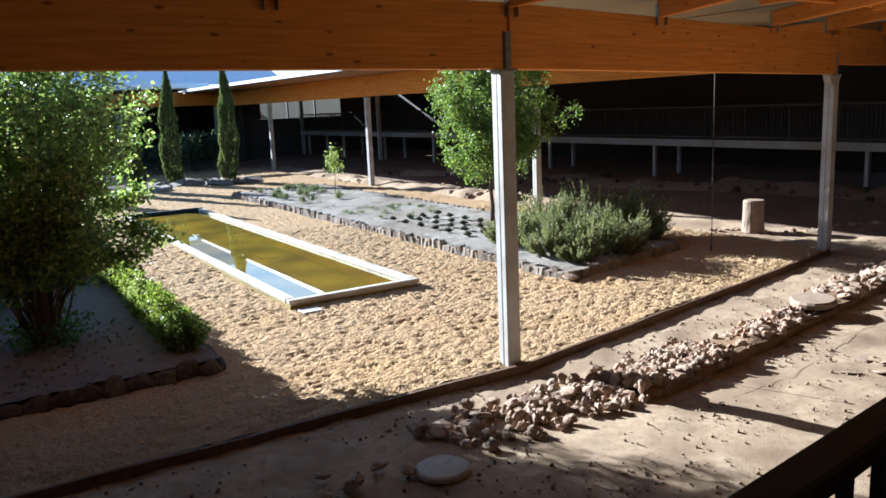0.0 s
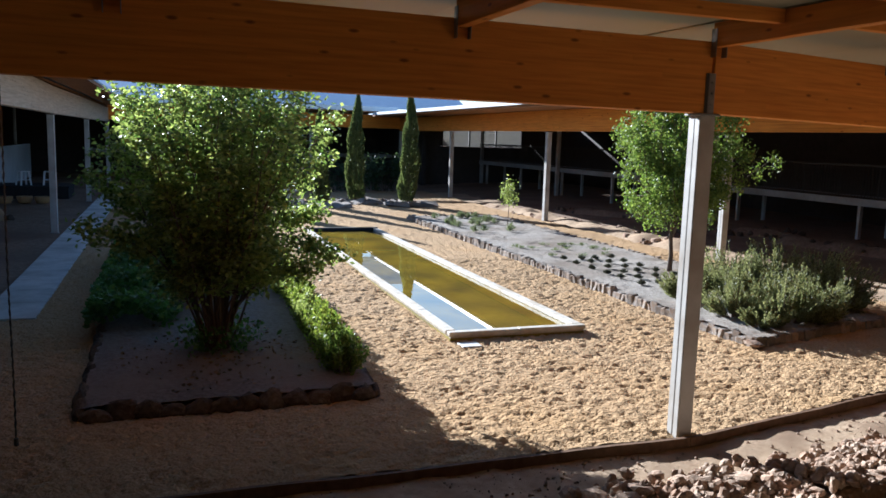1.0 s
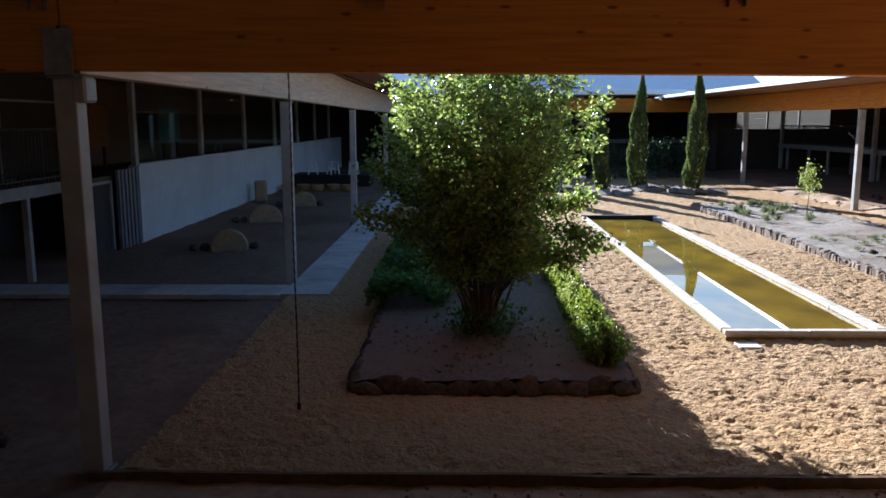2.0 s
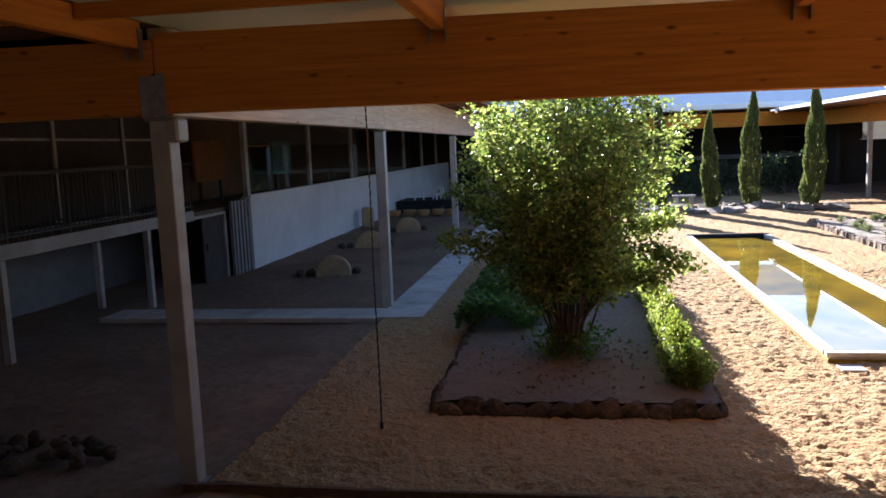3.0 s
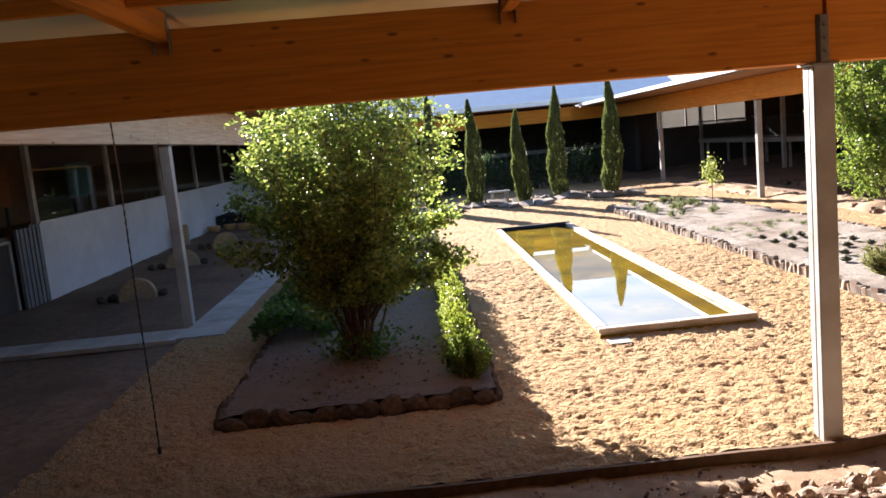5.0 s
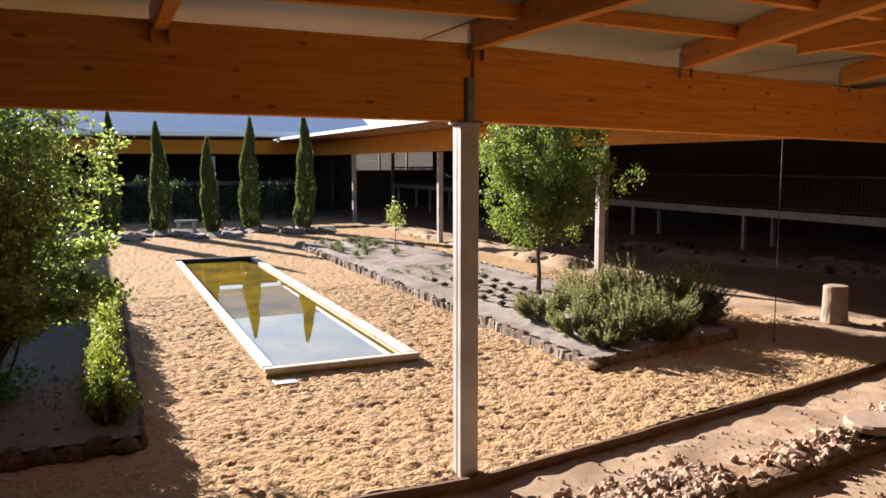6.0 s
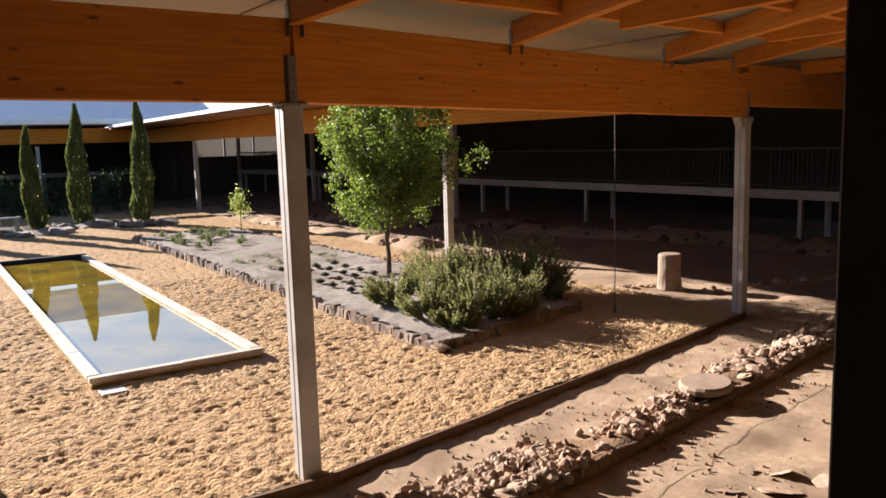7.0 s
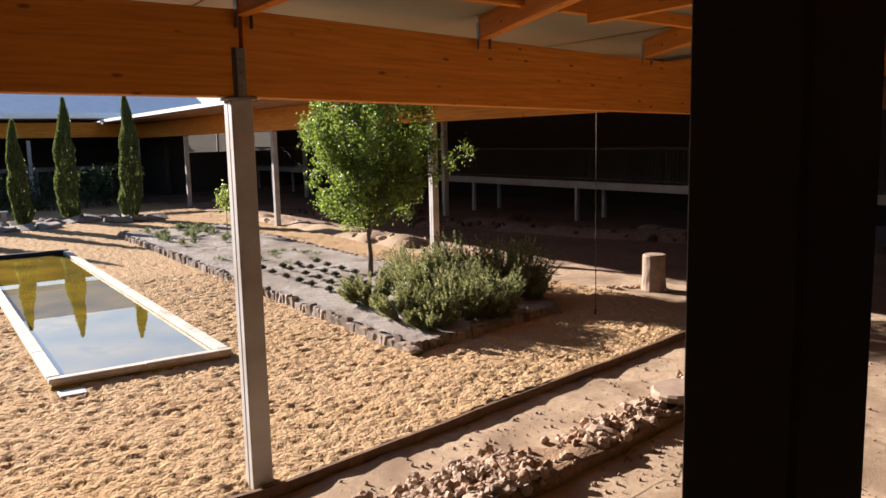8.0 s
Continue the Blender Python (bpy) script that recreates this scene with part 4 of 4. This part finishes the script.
    m, ln = along(a, b)
    me = grid_sheet(span(0, ln, 0.2), span(-wid / 2, wid / 2, wid / 8), lambda x, y: 0.0)
    for v in me.vertices:
        p = m @ v.co
        bell = math.cos(v.co.y / wid * math.pi) ** 0.7 * min(1, v.co.x / 0.4, (ln - v.co.x) / 0.4 + 0.05) if abs(v.co.y) < wid / 2 - 1e-4 else 0
        v.co = (p.x, p.y, earth_z(p.x, p.y) - 0.03 + bell * hgt * (1 + 0.7 * noise.noise((p.x * 1.5, p.y * 1.5, 3))))
    # rows under the wing roof: their shade is put into darker earth and stones
    me.materials.append(M_EARTH_SHADED if a[0] > 9.5 else M_EARTH)
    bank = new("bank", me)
    bank.parent = o
    for i in range(k):
        t, q = (i + RNG.uniform(0.1, 0.9)) / k, RNG.uniform(-0.45, 0.45) * wid
        p = m @ Vector((ln * t, q, 0))
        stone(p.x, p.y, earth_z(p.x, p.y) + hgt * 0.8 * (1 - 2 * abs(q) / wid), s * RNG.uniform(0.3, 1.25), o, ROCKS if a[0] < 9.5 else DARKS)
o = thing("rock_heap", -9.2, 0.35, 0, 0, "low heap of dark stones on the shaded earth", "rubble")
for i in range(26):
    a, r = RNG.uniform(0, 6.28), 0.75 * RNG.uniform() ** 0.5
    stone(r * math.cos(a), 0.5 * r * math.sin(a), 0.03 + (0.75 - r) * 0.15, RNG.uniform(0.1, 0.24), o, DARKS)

# ---- millstones ----
def millstone(x, y, r, rz, depth=0.24, sink=0.25):
    o = thing("millstone", x, y, -0.03, rz, "weathered round millstone half sunk in the earth", "millstone", "millstones")
    bm = lathe([(0.07, -depth / 2), (r * 0.96, -depth / 2), (r, -depth / 2 + 0.03), (r, depth / 2 - 0.03), (r * 0.96, depth / 2), (0.07, depth / 2)], 32)
    bmesh.ops.rotate(bm, verts=bm.verts[:], matrix=Euler((radians(90), 0, 0)).to_matrix())
    part("wheel", bm, M_MILL, o, at=pose(0, 0, r * sink))
    for q in (-r - 0.15, r + 0.12, -r - 0.4):
        stone(q, 0.1, 0.06, 0.24, o, DARKS)
    return o


millstone(-9.6, 11.25, 0.40, 12, sink=0.12)
millstone(-10.0, 16.2, 0.46, 14, sink=0.05)
millstone(-9.75, 20.4, 0.42, 10, sink=0.15)
o = thing("stone_block", -11.55, 21.8, -0.03, 15, "upright weathered stone block against the white wall", "stone block")
part("stone", box(-0.22, 0.22, -0.2, 0.2, 0, 0.75, 0.06), M_MILL, o)

# ---- stage with stools ----
sg = thing("stage", -10.3, 29.2, -0.03, 0, "low black-draped stage in the side wing", "stage")
part("platform", box(-1.6, 1.9, -0.9, 1.2, 0.42, 0.5, 0.01), M_BLACK, sg)
part("skirt", box(-1.57, 1.87, -0.87, 1.17, 0.0, 0.42), M_BLACK, sg)


def stool(x, y, z, rz):
    o = thing("stool", x, y, z, rz, "white plastic garden stool on the stage", "stool", "white stools")
    part("seat", box(-0.18, 0.18, -0.18, 0.18, 0.52, 0.56, 0.012), M_PLASTIC, o)
    for sx in (-1, 1):
        for sy in (-1, 1):
            part("leg", tube([(sx * 0.2, sy * 0.2, 0.0), (sx * 0.15, sy * 0.15, 0.53)], 0.036, 6), M_PLASTIC, o)
    for sy in (-1, 1):
        part("stretcher", box(-0.18, 0.18, sy * 0.18 - 0.012, sy * 0.18 + 0.012, 0.2, 0.235), M_PLASTIC, o)


stool(-11.0, 28.9, 0.47, 10)
stool(-10.1, 28.9, 0.47, 35)
stool(-9.2, 29.0, 0.47, 5)
for i in range(5):
    o = thing("basket", -11.6 + i * 0.62, 26.4 + 0.2 * (i % 2), -0.03, 0, "low brown woven basket before the stage", "basket", "baskets")
    part("body", lathe([(0.2, 0.0), (0.27, 0.14), (0.28, 0.24), (0.25, 0.24)], 14), M_STRAW, o)

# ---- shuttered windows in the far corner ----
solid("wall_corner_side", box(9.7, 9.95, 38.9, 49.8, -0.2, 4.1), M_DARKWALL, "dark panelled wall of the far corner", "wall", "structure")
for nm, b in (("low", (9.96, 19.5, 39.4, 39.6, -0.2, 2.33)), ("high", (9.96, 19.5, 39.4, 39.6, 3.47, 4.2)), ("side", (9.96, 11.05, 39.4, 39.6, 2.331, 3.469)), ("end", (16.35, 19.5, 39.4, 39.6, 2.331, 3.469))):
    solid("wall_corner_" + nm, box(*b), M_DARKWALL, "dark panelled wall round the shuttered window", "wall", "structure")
sh = thing("window_shuttered", 11.05, 39.42, 0, 0, "white slatted blinds with daylight behind them", "window", kind="structure")
for k in range(3):
    a = k * 1.77
    part("frame", box(a + 0.003, a + 0.1, -0.06, 0.06, 2.335, 3.465), M_STEEL_DARK, sh)
    for j in range(8):
        part("slat", box(a + 0.11, a + 1.75, -0.01, 0.01, 2.34 + j * 0.141, 2.34 + j * 0.141 + 0.137), M_BLIND, sh)

# ---- rain chains ----
def rain_chain(x, y, top, fork):
    o = thing("rain_chain", x, y, -0.02, 0, "thin dark rain chain hanging from the eave to the gravel", "rain chain", "rain chains")
    bm = bmesh.new()
    z = 0.05
    while z < top - 0.35:
        tube([(0, 0, z), (0.006 * math.sin(z * 3), 0, z + 0.05)], 0.009, 5, bm)
        tube([(0.006 * math.sin(z * 3), 0, z + 0.05), (0, 0, z + 0.09)], 0.006, 5, bm)
        z += 0.09
    part("chain", bm, M_ROPE, o)
    for s in (-fork, fork):
        part("fork", tube([(0, 0, top - 0.36), (s, 0, top)], 0.008, 5), M_ROPE, o)
    part("anchor", tube([(0, 0, 0), (0, 0, 0.12)], 0.02, 6), M_ROPE, o)


rain_chain(-6.0, 1.22, 4.05, 0.07)
rain_chain(6.47, 2.66, 4.05, 0.05)


# ---- plants ----
def limb(bm, p0, p1, r0, r1, bend=0.1, sides=6):
    p0, p1 = Vector(p0), Vector(p1)
    mid = (p0 + p1) / 2 + Vector((RNG.normal(), RNG.normal(), RNG.normal() * 0.4)) * bend * (p1 - p0).length
    pts = [p0, p0.lerp(mid, 0.55), mid, mid.lerp(p1, 0.6), p1]
    tube(pts, [r0, r0 * 0.85 + r1 * 0.15, (r0 + r1) / 2, r0 * 0.2 + r1 * 0.8, r1], sides, bm, cap=False)
    return mid


def clumpy(n, clumps, spread):
    c = np.asarray(clumps)
    k = RNG.integers(len(c), size=n)
    return c[k] + RNG.normal(size=(n, 3)) * np.asarray(spread)


# many-stemmed shrub in the planter
sb = thing("shrub", -4.15, 3.62, 0.17, 0, "broad many-stemmed leafy shrub with sunlit yellow-green top", "shrub")
bm = bmesh.new()
fans = []
for i in range(44):                # stems fan out like a vase from one foot
    a = i * 2.399
    u = (i + 0.5) / 44
    r = 1.3 * u ** 0.55 * RNG.uniform(0.85, 1.08)
    h = (3.4 - 0.8 * (r / 1.35) ** 2) * RNG.uniform(0.84, 1.08)
    base = np.array([0.15 * u * math.cos(a), 0.15 * u * math.sin(a), 0.0])
    tip = np.array([r * math.cos(a), r * math.sin(a), h])
    pts = []
    for t in np.linspace(0, 1, 8):
        q = base + (tip - base) * t
        q[:2] = base[:2] + (tip - base)[:2] * t ** 1.15
        q += RNG.normal(size=3) * 0.025 * (0 < t < 1)
        pts.append(q)
    tube([tuple(q) for q in pts], [0.017 - 0.0018 * k for k in range(8)], 6, bm, cap=False)
    start = 0.3 if r > 0.7 else 0.42
    for t in np.linspace(start, 1.0, 9):
        k = min(6, int(t * 7))
        q = pts[k] + (pts[k + 1] - pts[k]) * (t * 7 - k)
        for _ in range(2):         # short side twigs, each with its fan of leaves
            d = RNG.normal(size=3) * np.array([1, 1, 0.45]) + np.array([math.cos(a), math.sin(a), 0.5]) * 0.6
            d /= np.linalg.norm(d)
            e = q + d * RNG.uniform(0.16, 0.42)
            tube([tuple(q), tuple(e)], [0.006, 0.003], 4, bm, cap=False)
            fans.append((q, e))
for x, y, z, dx, dy, dz in ((0.85, -0.25, 1.35, 0.55, -0.1, -0.15), (0.8, 0.2, 1.55, 0.45, 0.1, 0.1), (0.6, -0.5, 1.05, 0.4, -0.25, 0.05), (-0.8, -0.3, 1.3, -0.55, -0.15, 0.25), (-0.85, 0.3, 1.6, -0.6, 0.1, 0.5), (0.35, -0.7, 1.2, 0.2, -0.5, 0.15)):
    limb(bm, (x * 0.25, y * 0.25, 0.5), (x, y, z), 0.014, 0.009, 0.04)
    limb(bm, (x, y, z), (x + dx, y + dy, z + dz), 0.009, 0.004, 0.05)
    for t in np.linspace(0.0, 1.0, 9):
        q = np.array([x + dx * t, y + dy * t, z + dz * t])
        for _ in range(2):
            fans.append((q, q + RNG.normal(size=3) * np.array([0.14, 0.14, 0.09])))
part("branchwork", bm, M_BARK, sb)
F0 = np.array([f[0] for f in fans])
F1 = np.array([f[1] for f in fans])
n = 33000
k = RNG.integers(len(fans), size=n)
C = F0[k] + (F1 - F0)[k] * RNG.uniform(0.1, 1.15, (n, 1)) + RNG.normal(size=(n, 3)) * np.array([0.07, 0.07, 0.065])
D = unit(n) * np.array([1, 1, 0.5]) + (F1 - F0)[k] * 1.5 + np.array([0, 0, -0.3])
leaves("foliage", C, D, 0.075, 0.046, L_SHRUB, sb)

lt = thing("leaf_litter", -4.1, 3.4, 0.18, 0, "dry fallen leaves and sprigs on the bed soil", "leaf litter", kind="stuff")
n = 380
C = np.stack([RNG.normal(0, 0.75, n), RNG.normal(0, 0.8, n), RNG.uniform(0.0, 0.02, n)], axis=1)
C = C[(np.abs(C[:, 0]) < 1.3) & (np.abs(C[:, 1]) < 1.5)]
leaves("litter", C, unit(len(C)) * np.array([1, 1, 0.15]), 0.06, 0.035, L_DRY, lt)
for k in range(6):
    a = k * 1.05
    o = thing("sprig", -4.15 + 0.3 * math.cos(a), 3.62 + 0.35 * math.sin(a), 0.17, 0, "low green sucker at the foot of the shrub", "plant", "shrub suckers")
    nn = 90
    leaves("foliage", np.stack([RNG.normal(0, 0.13, nn), RNG.normal(0, 0.13, nn), RNG.uniform(0.02, 0.32, nn)], axis=1), unit(nn), 0.08, 0.05, L_IVY, o)

# clipped box hedge along the bed edge: rounded bushes in a row
for k in range(11):
    y = 2.3 + k * 0.66
    hh = 0.52 if k == 0 else RNG.uniform(0.42, 0.6)
    wd = 0.25 if k == 0 else RNG.uniform(0.17, 0.25)
    o = thing("box_hedge", -2.9 + RNG.uniform(-0.04, 0.04), y, 0.17, 0,
              "round dark green box bush at the end of the row" if k == 0 else "bright green box bush with feathery shoots along the bed edge", "hedge", "box bushes")
    bm = bmesh.new()
    sh = 46 if k < 5 else 34
    a, q = RNG.uniform(0, 6.283, sh), RNG.uniform(0, 1, sh) ** 0.6
    tall = hh * (1 - 0.45 * q ** 2) * RNG.uniform(0.75, 1.18 if k else 1.0, sh)
    base = np.stack([np.cos(a) * q * wd * 0.45, np.sin(a) * q * 0.22, np.zeros(sh)], axis=1)
    tip = np.stack([np.cos(a) * q * wd * 1.15, np.sin(a) * q * 0.4, tall], axis=1)
    for g in range(0, sh, 2):
        tube([tuple(base[g] - np.array([0, 0, 0.02])), tuple(base[g] * 0.4 + tip[g] * 0.6), tuple(tip[g])], [0.007, 0.005, 0.002], 4, bm, cap=False)
    part("branchwork", bm, M_BARK, o)
    n = sh * 62
    g = np.repeat(np.arange(sh), 62)
    C = base[g] + (tip - base)[g] * RNG.uniform(0.12, 1.04, (n, 1)) + RNG.normal(size=(n, 3)) * 0.026
    leaves("foliage", C[C[:, 2] > 0], ((tip - base)[g] * 2.2 + unit(n))[C[:, 2] > 0], 0.05, 0.027, L_TREE if k == 0 else L_HEDGE if k % 3 else L_PALE, o)

# ivy carpet at the back of the bed
iv = thing("ivy_cover", -4.9, 7.6, 0.17, 0, "dark green ivy carpet spilling over the bed edge", "ground cover", kind="stuff")
n = 13000
C = np.stack([-0.85 + 2.3 * RNG.uniform(size=n) ** 1.3, RNG.uniform(-2.9, 4.6, n), RNG.uniform(0, 0.28, n)], axis=1)
C = C[C[:, 0] < 0.15 + (C[:, 1] + 2.9) * 0.35]
C[:, 2] += 0.14 * np.sin(C[:, 0] * 4) * np.sin(C[:, 1] * 3) + 0.08
C = C[C[:, 2] > 0.0]
leaves("leaves", C, unit(len(C)) * np.array([1, 1, 0.4]), 0.10, 0.085, L_IVY, iv)

# tree in the herb bed
tr = thing("young_tree", 5.35, 7.8, 0.15, 0, "young leafy tree with dense upright egg-shaped crown", "tree")
bm = bmesh.new()
tube([(0, 0, -0.05), (0.02, 0, 0.35), (-0.01, 0.01, 0.75), (0.0, 0.0, 1.2)], [0.06, 0.045, 0.04, 0.035], 8, bm)
cl = []


def crown_r(z):
    u = min(1.0, max(0.0, (z - 0.7) / 4.2))
    return 1.24 * (math.sin(u ** 0.95 * math.pi) ** 0.62) + 0.05


for i in range(34):
    a = i * 2.399
    z0 = RNG.uniform(0.6, 1.5)
    h = RNG.uniform(1.5, 4.75)
    r = crown_r(h) * RNG.uniform(0.75, 1.0)
    tip = (r * math.cos(a) + 0.06, r * math.sin(a), h)
    limb(bm, (0, 0, min(z0, h - 0.5)), tip, 0.022, 0.006, 0.1)
    for s in np.linspace(0.35, 1.0, 8):
        cl.append(np.array([0, 0, z0]) * (1 - s) + np.array(tip) * s + RNG.normal(size=3) * 0.1)
for i in range(110):
    a, z = RNG.uniform(0, 6.28), RNG.uniform(0.95, 4.7)
    r = crown_r(z) * RNG.uniform(0.75, 1.08)
    cl.append(np.array([r * math.cos(a) + 0.06, r * math.sin(a), z]))
for s in np.linspace(0, 1, 4):     # one limb reaching out past the crown
    cl.append(np.array([1.0 + 1.0 * s, -0.3 - 0.3 * s, 1.65 + 0.75 * s]))
limb(bm, (0, 0, 1.0), (2.05, -0.6, 2.5), 0.02, 0.005, 0.05)
part("trunk", bm, M_BARK, tr)
C = clumpy(36000, cl, (0.085, 0.085, 0.11))
leaves("crown", C, unit(len(C)) + np.array([0, 0, -0.2]), 0.072, 0.046, L_TREE, tr)

sp = thing("sapling", 5.3, 16.2, 0.15, 0, "thin young sapling with a small yellow-green crown", "tree")
bm = bmesh.new()
limb(bm, (0, 0, -0.05), (0.03, 0, 1.15), 0.014, 0.006, 0.02)
part("trunk", bm, M_BARK, sp)
leaves("crown", clumpy(480, [(0, 0, 0.95), (0.1, 0.05, 0.8), (-0.1, 0, 1.05), (0.03, 0, 1.2)], (0.11, 0.11, 0.12)), unit(480), 0.085, 0.05, L_PALE, sp)


# rosemary bushes: fans of needle sprigs
def rosemary(x, y, r, h, n):
    o = thing("rosemary_bush", x, y, 0.15, 0, "grey-green rosemary bush with upright needle sprigs", "bush", "rosemary bushes")
    g = 9 + int(12 * r)                  # sprigs grow in bunches with dark gaps between
    gi = RNG.integers(g, size=n)
    a = RNG.uniform(0, 6.283, g)[gi] + RNG.normal(0, 0.15, n)
    q = np.clip((RNG.uniform(0, 1, g) ** 0.5)[gi] + RNG.normal(0, 0.07, n), 0, 1)
    size = RNG.uniform(0.62, 1.04, g)[gi]
    lean = q * 1.4 + RNG.normal(0, 0.2, n)
    ln = h * size * RNG.uniform(0.45, 1.12, n) * (1 - 0.12 * q)
    tip = np.stack([np.cos(a) * (q * r * 0.55 + ln * np.sin(lean) * 0.55), np.sin(a) * (q * r * 0.55 + ln * np.sin(lean) * 0.55), ln * np.cos(lean * 0.75)], axis=1)
    base = np.stack([np.cos(a) * q * r * 0.45, np.sin(a) * q * r * 0.45, np.zeros(n)], axis=1)
    ax = (tip - base) / np.linalg.norm(tip - base, axis=1, keepdims=True)
    per = 34
    s = RNG.uniform(0.2, 1.02, (n, per))
    C = (base[:, None] + (tip - base)[:, None] * s[..., None]).reshape(-1, 3)
    D = np.repeat(ax, per, axis=0) + unit(n * per) * 0.75
    leaves("needles", C + D * 0.012, D, 0.06, 0.017, L_ROSEMARY, o)
    bm = bmesh.new()
    for k in range(0, n, 5):
        tube([base[k], base[k] * 0.5 + tip[k] * 0.5, tip[k]], [0.008, 0.005, 0.002], 4, bm, cap=False)
    part("branchwork", bm, M_BARK, o)


for x, y, r, h in ((3.8, 3.75, 0.6, 0.7), (4.3, 3.2, 0.55, 0.85), (4.75, 4.4, 0.75, 1.1), (5.25, 3.45, 0.6, 1.0), (5.75, 4.6, 0.75, 1.25), (6.05, 3.6, 0.6, 1.0), (3.85, 5.05, 0.5, 0.65), (6.35, 4.4, 0.6, 1.25), (3.7, 3.05, 0.35, 0.5), (5.1, 5.3, 0.6, 1.1), (4.8, 2.95, 0.4, 0.65)):
    rosemary(x - 0.05 * (x - 3.5), y + 0.13 * (x - 3.5), r, h * 0.95, int(820 * r))

# rows of lavender tufts, and grassy tufts farther on
def tuft(name, x, y, r, h, n, mat, label, group):
    o = thing(name, x, y, 0.16, 0, label, "plant", group)
    a, e = RNG.uniform(0, 6.283, n), RNG.uniform(0.35, 1.5, n)
    D = np.stack([np.cos(a) * np.cos(e), np.sin(a) * np.cos(e), np.sin(e)], axis=1)
    leaves("foliage", D * np.array([r, r, h]) * RNG.uniform(0.3, 1.0, (n, 1)), D, max(0.07, h * 0.6), 0.016, mat, o)


for i in range(4):
    for j in range(6):
        x, y = 3.75 + i * 0.42 + RNG.uniform(-0.05, 0.05), 6.5 + j * 0.62 + RNG.uniform(-0.08, 0.08)
        tuft("lavender_tuft", x, y, 0.1, 0.085, 220, L_LAVENDER, "small dark lavender tuft planted in rows", "lavender tufts")
for i in range(26):
    tuft("grass_tuft", RNG.uniform(3.5, 5.4), RNG.uniform(14.6, 18.8), 0.17, 0.2, 130, L_HERB, "low grey-green tuft of herbs in the bed", "herb tufts")
for i in range(16):
    tuft("weed", RNG.uniform(3.4, 5.6), RNG.uniform(10.0, 12.0), 0.18, 0.07, 60, L_HERB, "sparse low weed in the bed", "weeds")


bn = thing("stone_bench", 0.35, 27.2, -0.02, 0, "small grey stone bench among the cypresses", "bench")
part("seat", box(-0.45, 0.45, -0.2, 0.2, 0.42, 0.5, 0.015), M_PAVING, bn)
for q in (-0.3, 0.3):
    part("leg", box(q - 0.07, q + 0.07, -0.16, 0.16, 0.0, 0.42, 0.01), M_PAVING, bn)


# cypresses on stone pads
def cypress(x, y, h, r, pad=True):
    o = thing("cypress", x, y, 0.08, 0, "slim dark green columnar cypress", "tree", "cypress row")
    n = int(6500 * h / 4)
    t = RNG.uniform(0.02, 1, n)
    prof = np.where(t < 0.12, 0.62 + t / 0.12 * 0.38, (1 - (np.maximum(t - 0.12, 0) / 0.88) ** 2.4)) * r + 0.02
    a = RNG.uniform(0, 6.283, n)
    lump = 1 + 0.15 * np.sin(a * 3 + t * 13 + x) + 0.10 * np.sin(t * 23 + a * 2 + y)
    q = prof * lump * RNG.uniform(0.55, 1.0, n) ** 0.5
    C = np.stack([np.cos(a) * q + 0.05 * np.sin(t * 5 + x), np.sin(a) * q, t * h + 0.05], axis=1)
    D = np.stack([np.cos(a) * 0.35, np.sin(a) * 0.35, np.ones(n)], axis=1) + RNG.normal(size=(n, 3)) * 0.2
    leaves("foliage", C, D, 0.2, 0.042, L_CYPRESS, o)
    part("trunk", tube([(0, 0, -0.06), (0, 0, h * 0.5), (0.02, 0, h * 0.9)], [0.06, 0.04, 0.01], 6), M_BARK, o)
    if pad:
        s = thing("stone_ring", x, y, -0.02, RNG.uniform(-10, 10), "square ring of flat grey stones round a cypress", "stone edging", "stone rings")
        for q, u in ((-0.77, 0), (0.77, 0), (0, -0.77), (0, 0.77)):
            for w in (-0.55, 0.0, 0.55):
                X, Y = (q, w) if q else (w, u)
                stone(X, Y, 0.08, 0.62, s, SLATES, "edging_stone", 0.32, 0 if q else 90)
        b = box(-0.78, 0.78, -0.78, 0.78, 0.0, 0.1)
        part("soil", b, M_SOIL, s)


for x, y, h, r in ((-2.48, 24.7, 4.4, 0.39), (-0.73, 26.0, 4.17, 0.38), (0.97, 24.7, 3.55, 0.33), (2.78, 26.3, 4.4, 0.41), (4.74, 25.1, 4.5, 0.41)):
    cypress(x, y, h, r * 0.88)
for x, y in ((-4.6, 30.5), (-2.8, 32.6), (-0.8, 33.2), (0.9, 32.6), (2.4, 33), (4.5, 32.8), (5.9, 33.3)):
    o = thing("back_shrub", x, y, -0.02, 0, "loose grey-green shrub in the shade behind the cypresses", "shrub", "shrubs behind the cypresses")
    hh = RNG.uniform(1.2, 2.3)
    C = clumpy(1300, [(RNG.uniform(-0.9, 0.9), RNG.uniform(-0.6, 0.6), RNG.uniform(0.15, hh)) for _ in range(16)], (0.2, 0.2, 0.22))
    C = C[C[:, 2] > 0]
    leaves("foliage", C, unit(len(C)) + np.array([0, 0, 0.5]), 0.2, 0.07, L_BACK, o)
    bm = bmesh.new()
    for q in range(6):
        limb(bm, (0, 0, 0), (RNG.uniform(-0.7, 0.7), RNG.uniform(-0.5, 0.5), hh * 0.8), 0.02, 0.006)
    part("branchwork", bm, M_BARK, o)
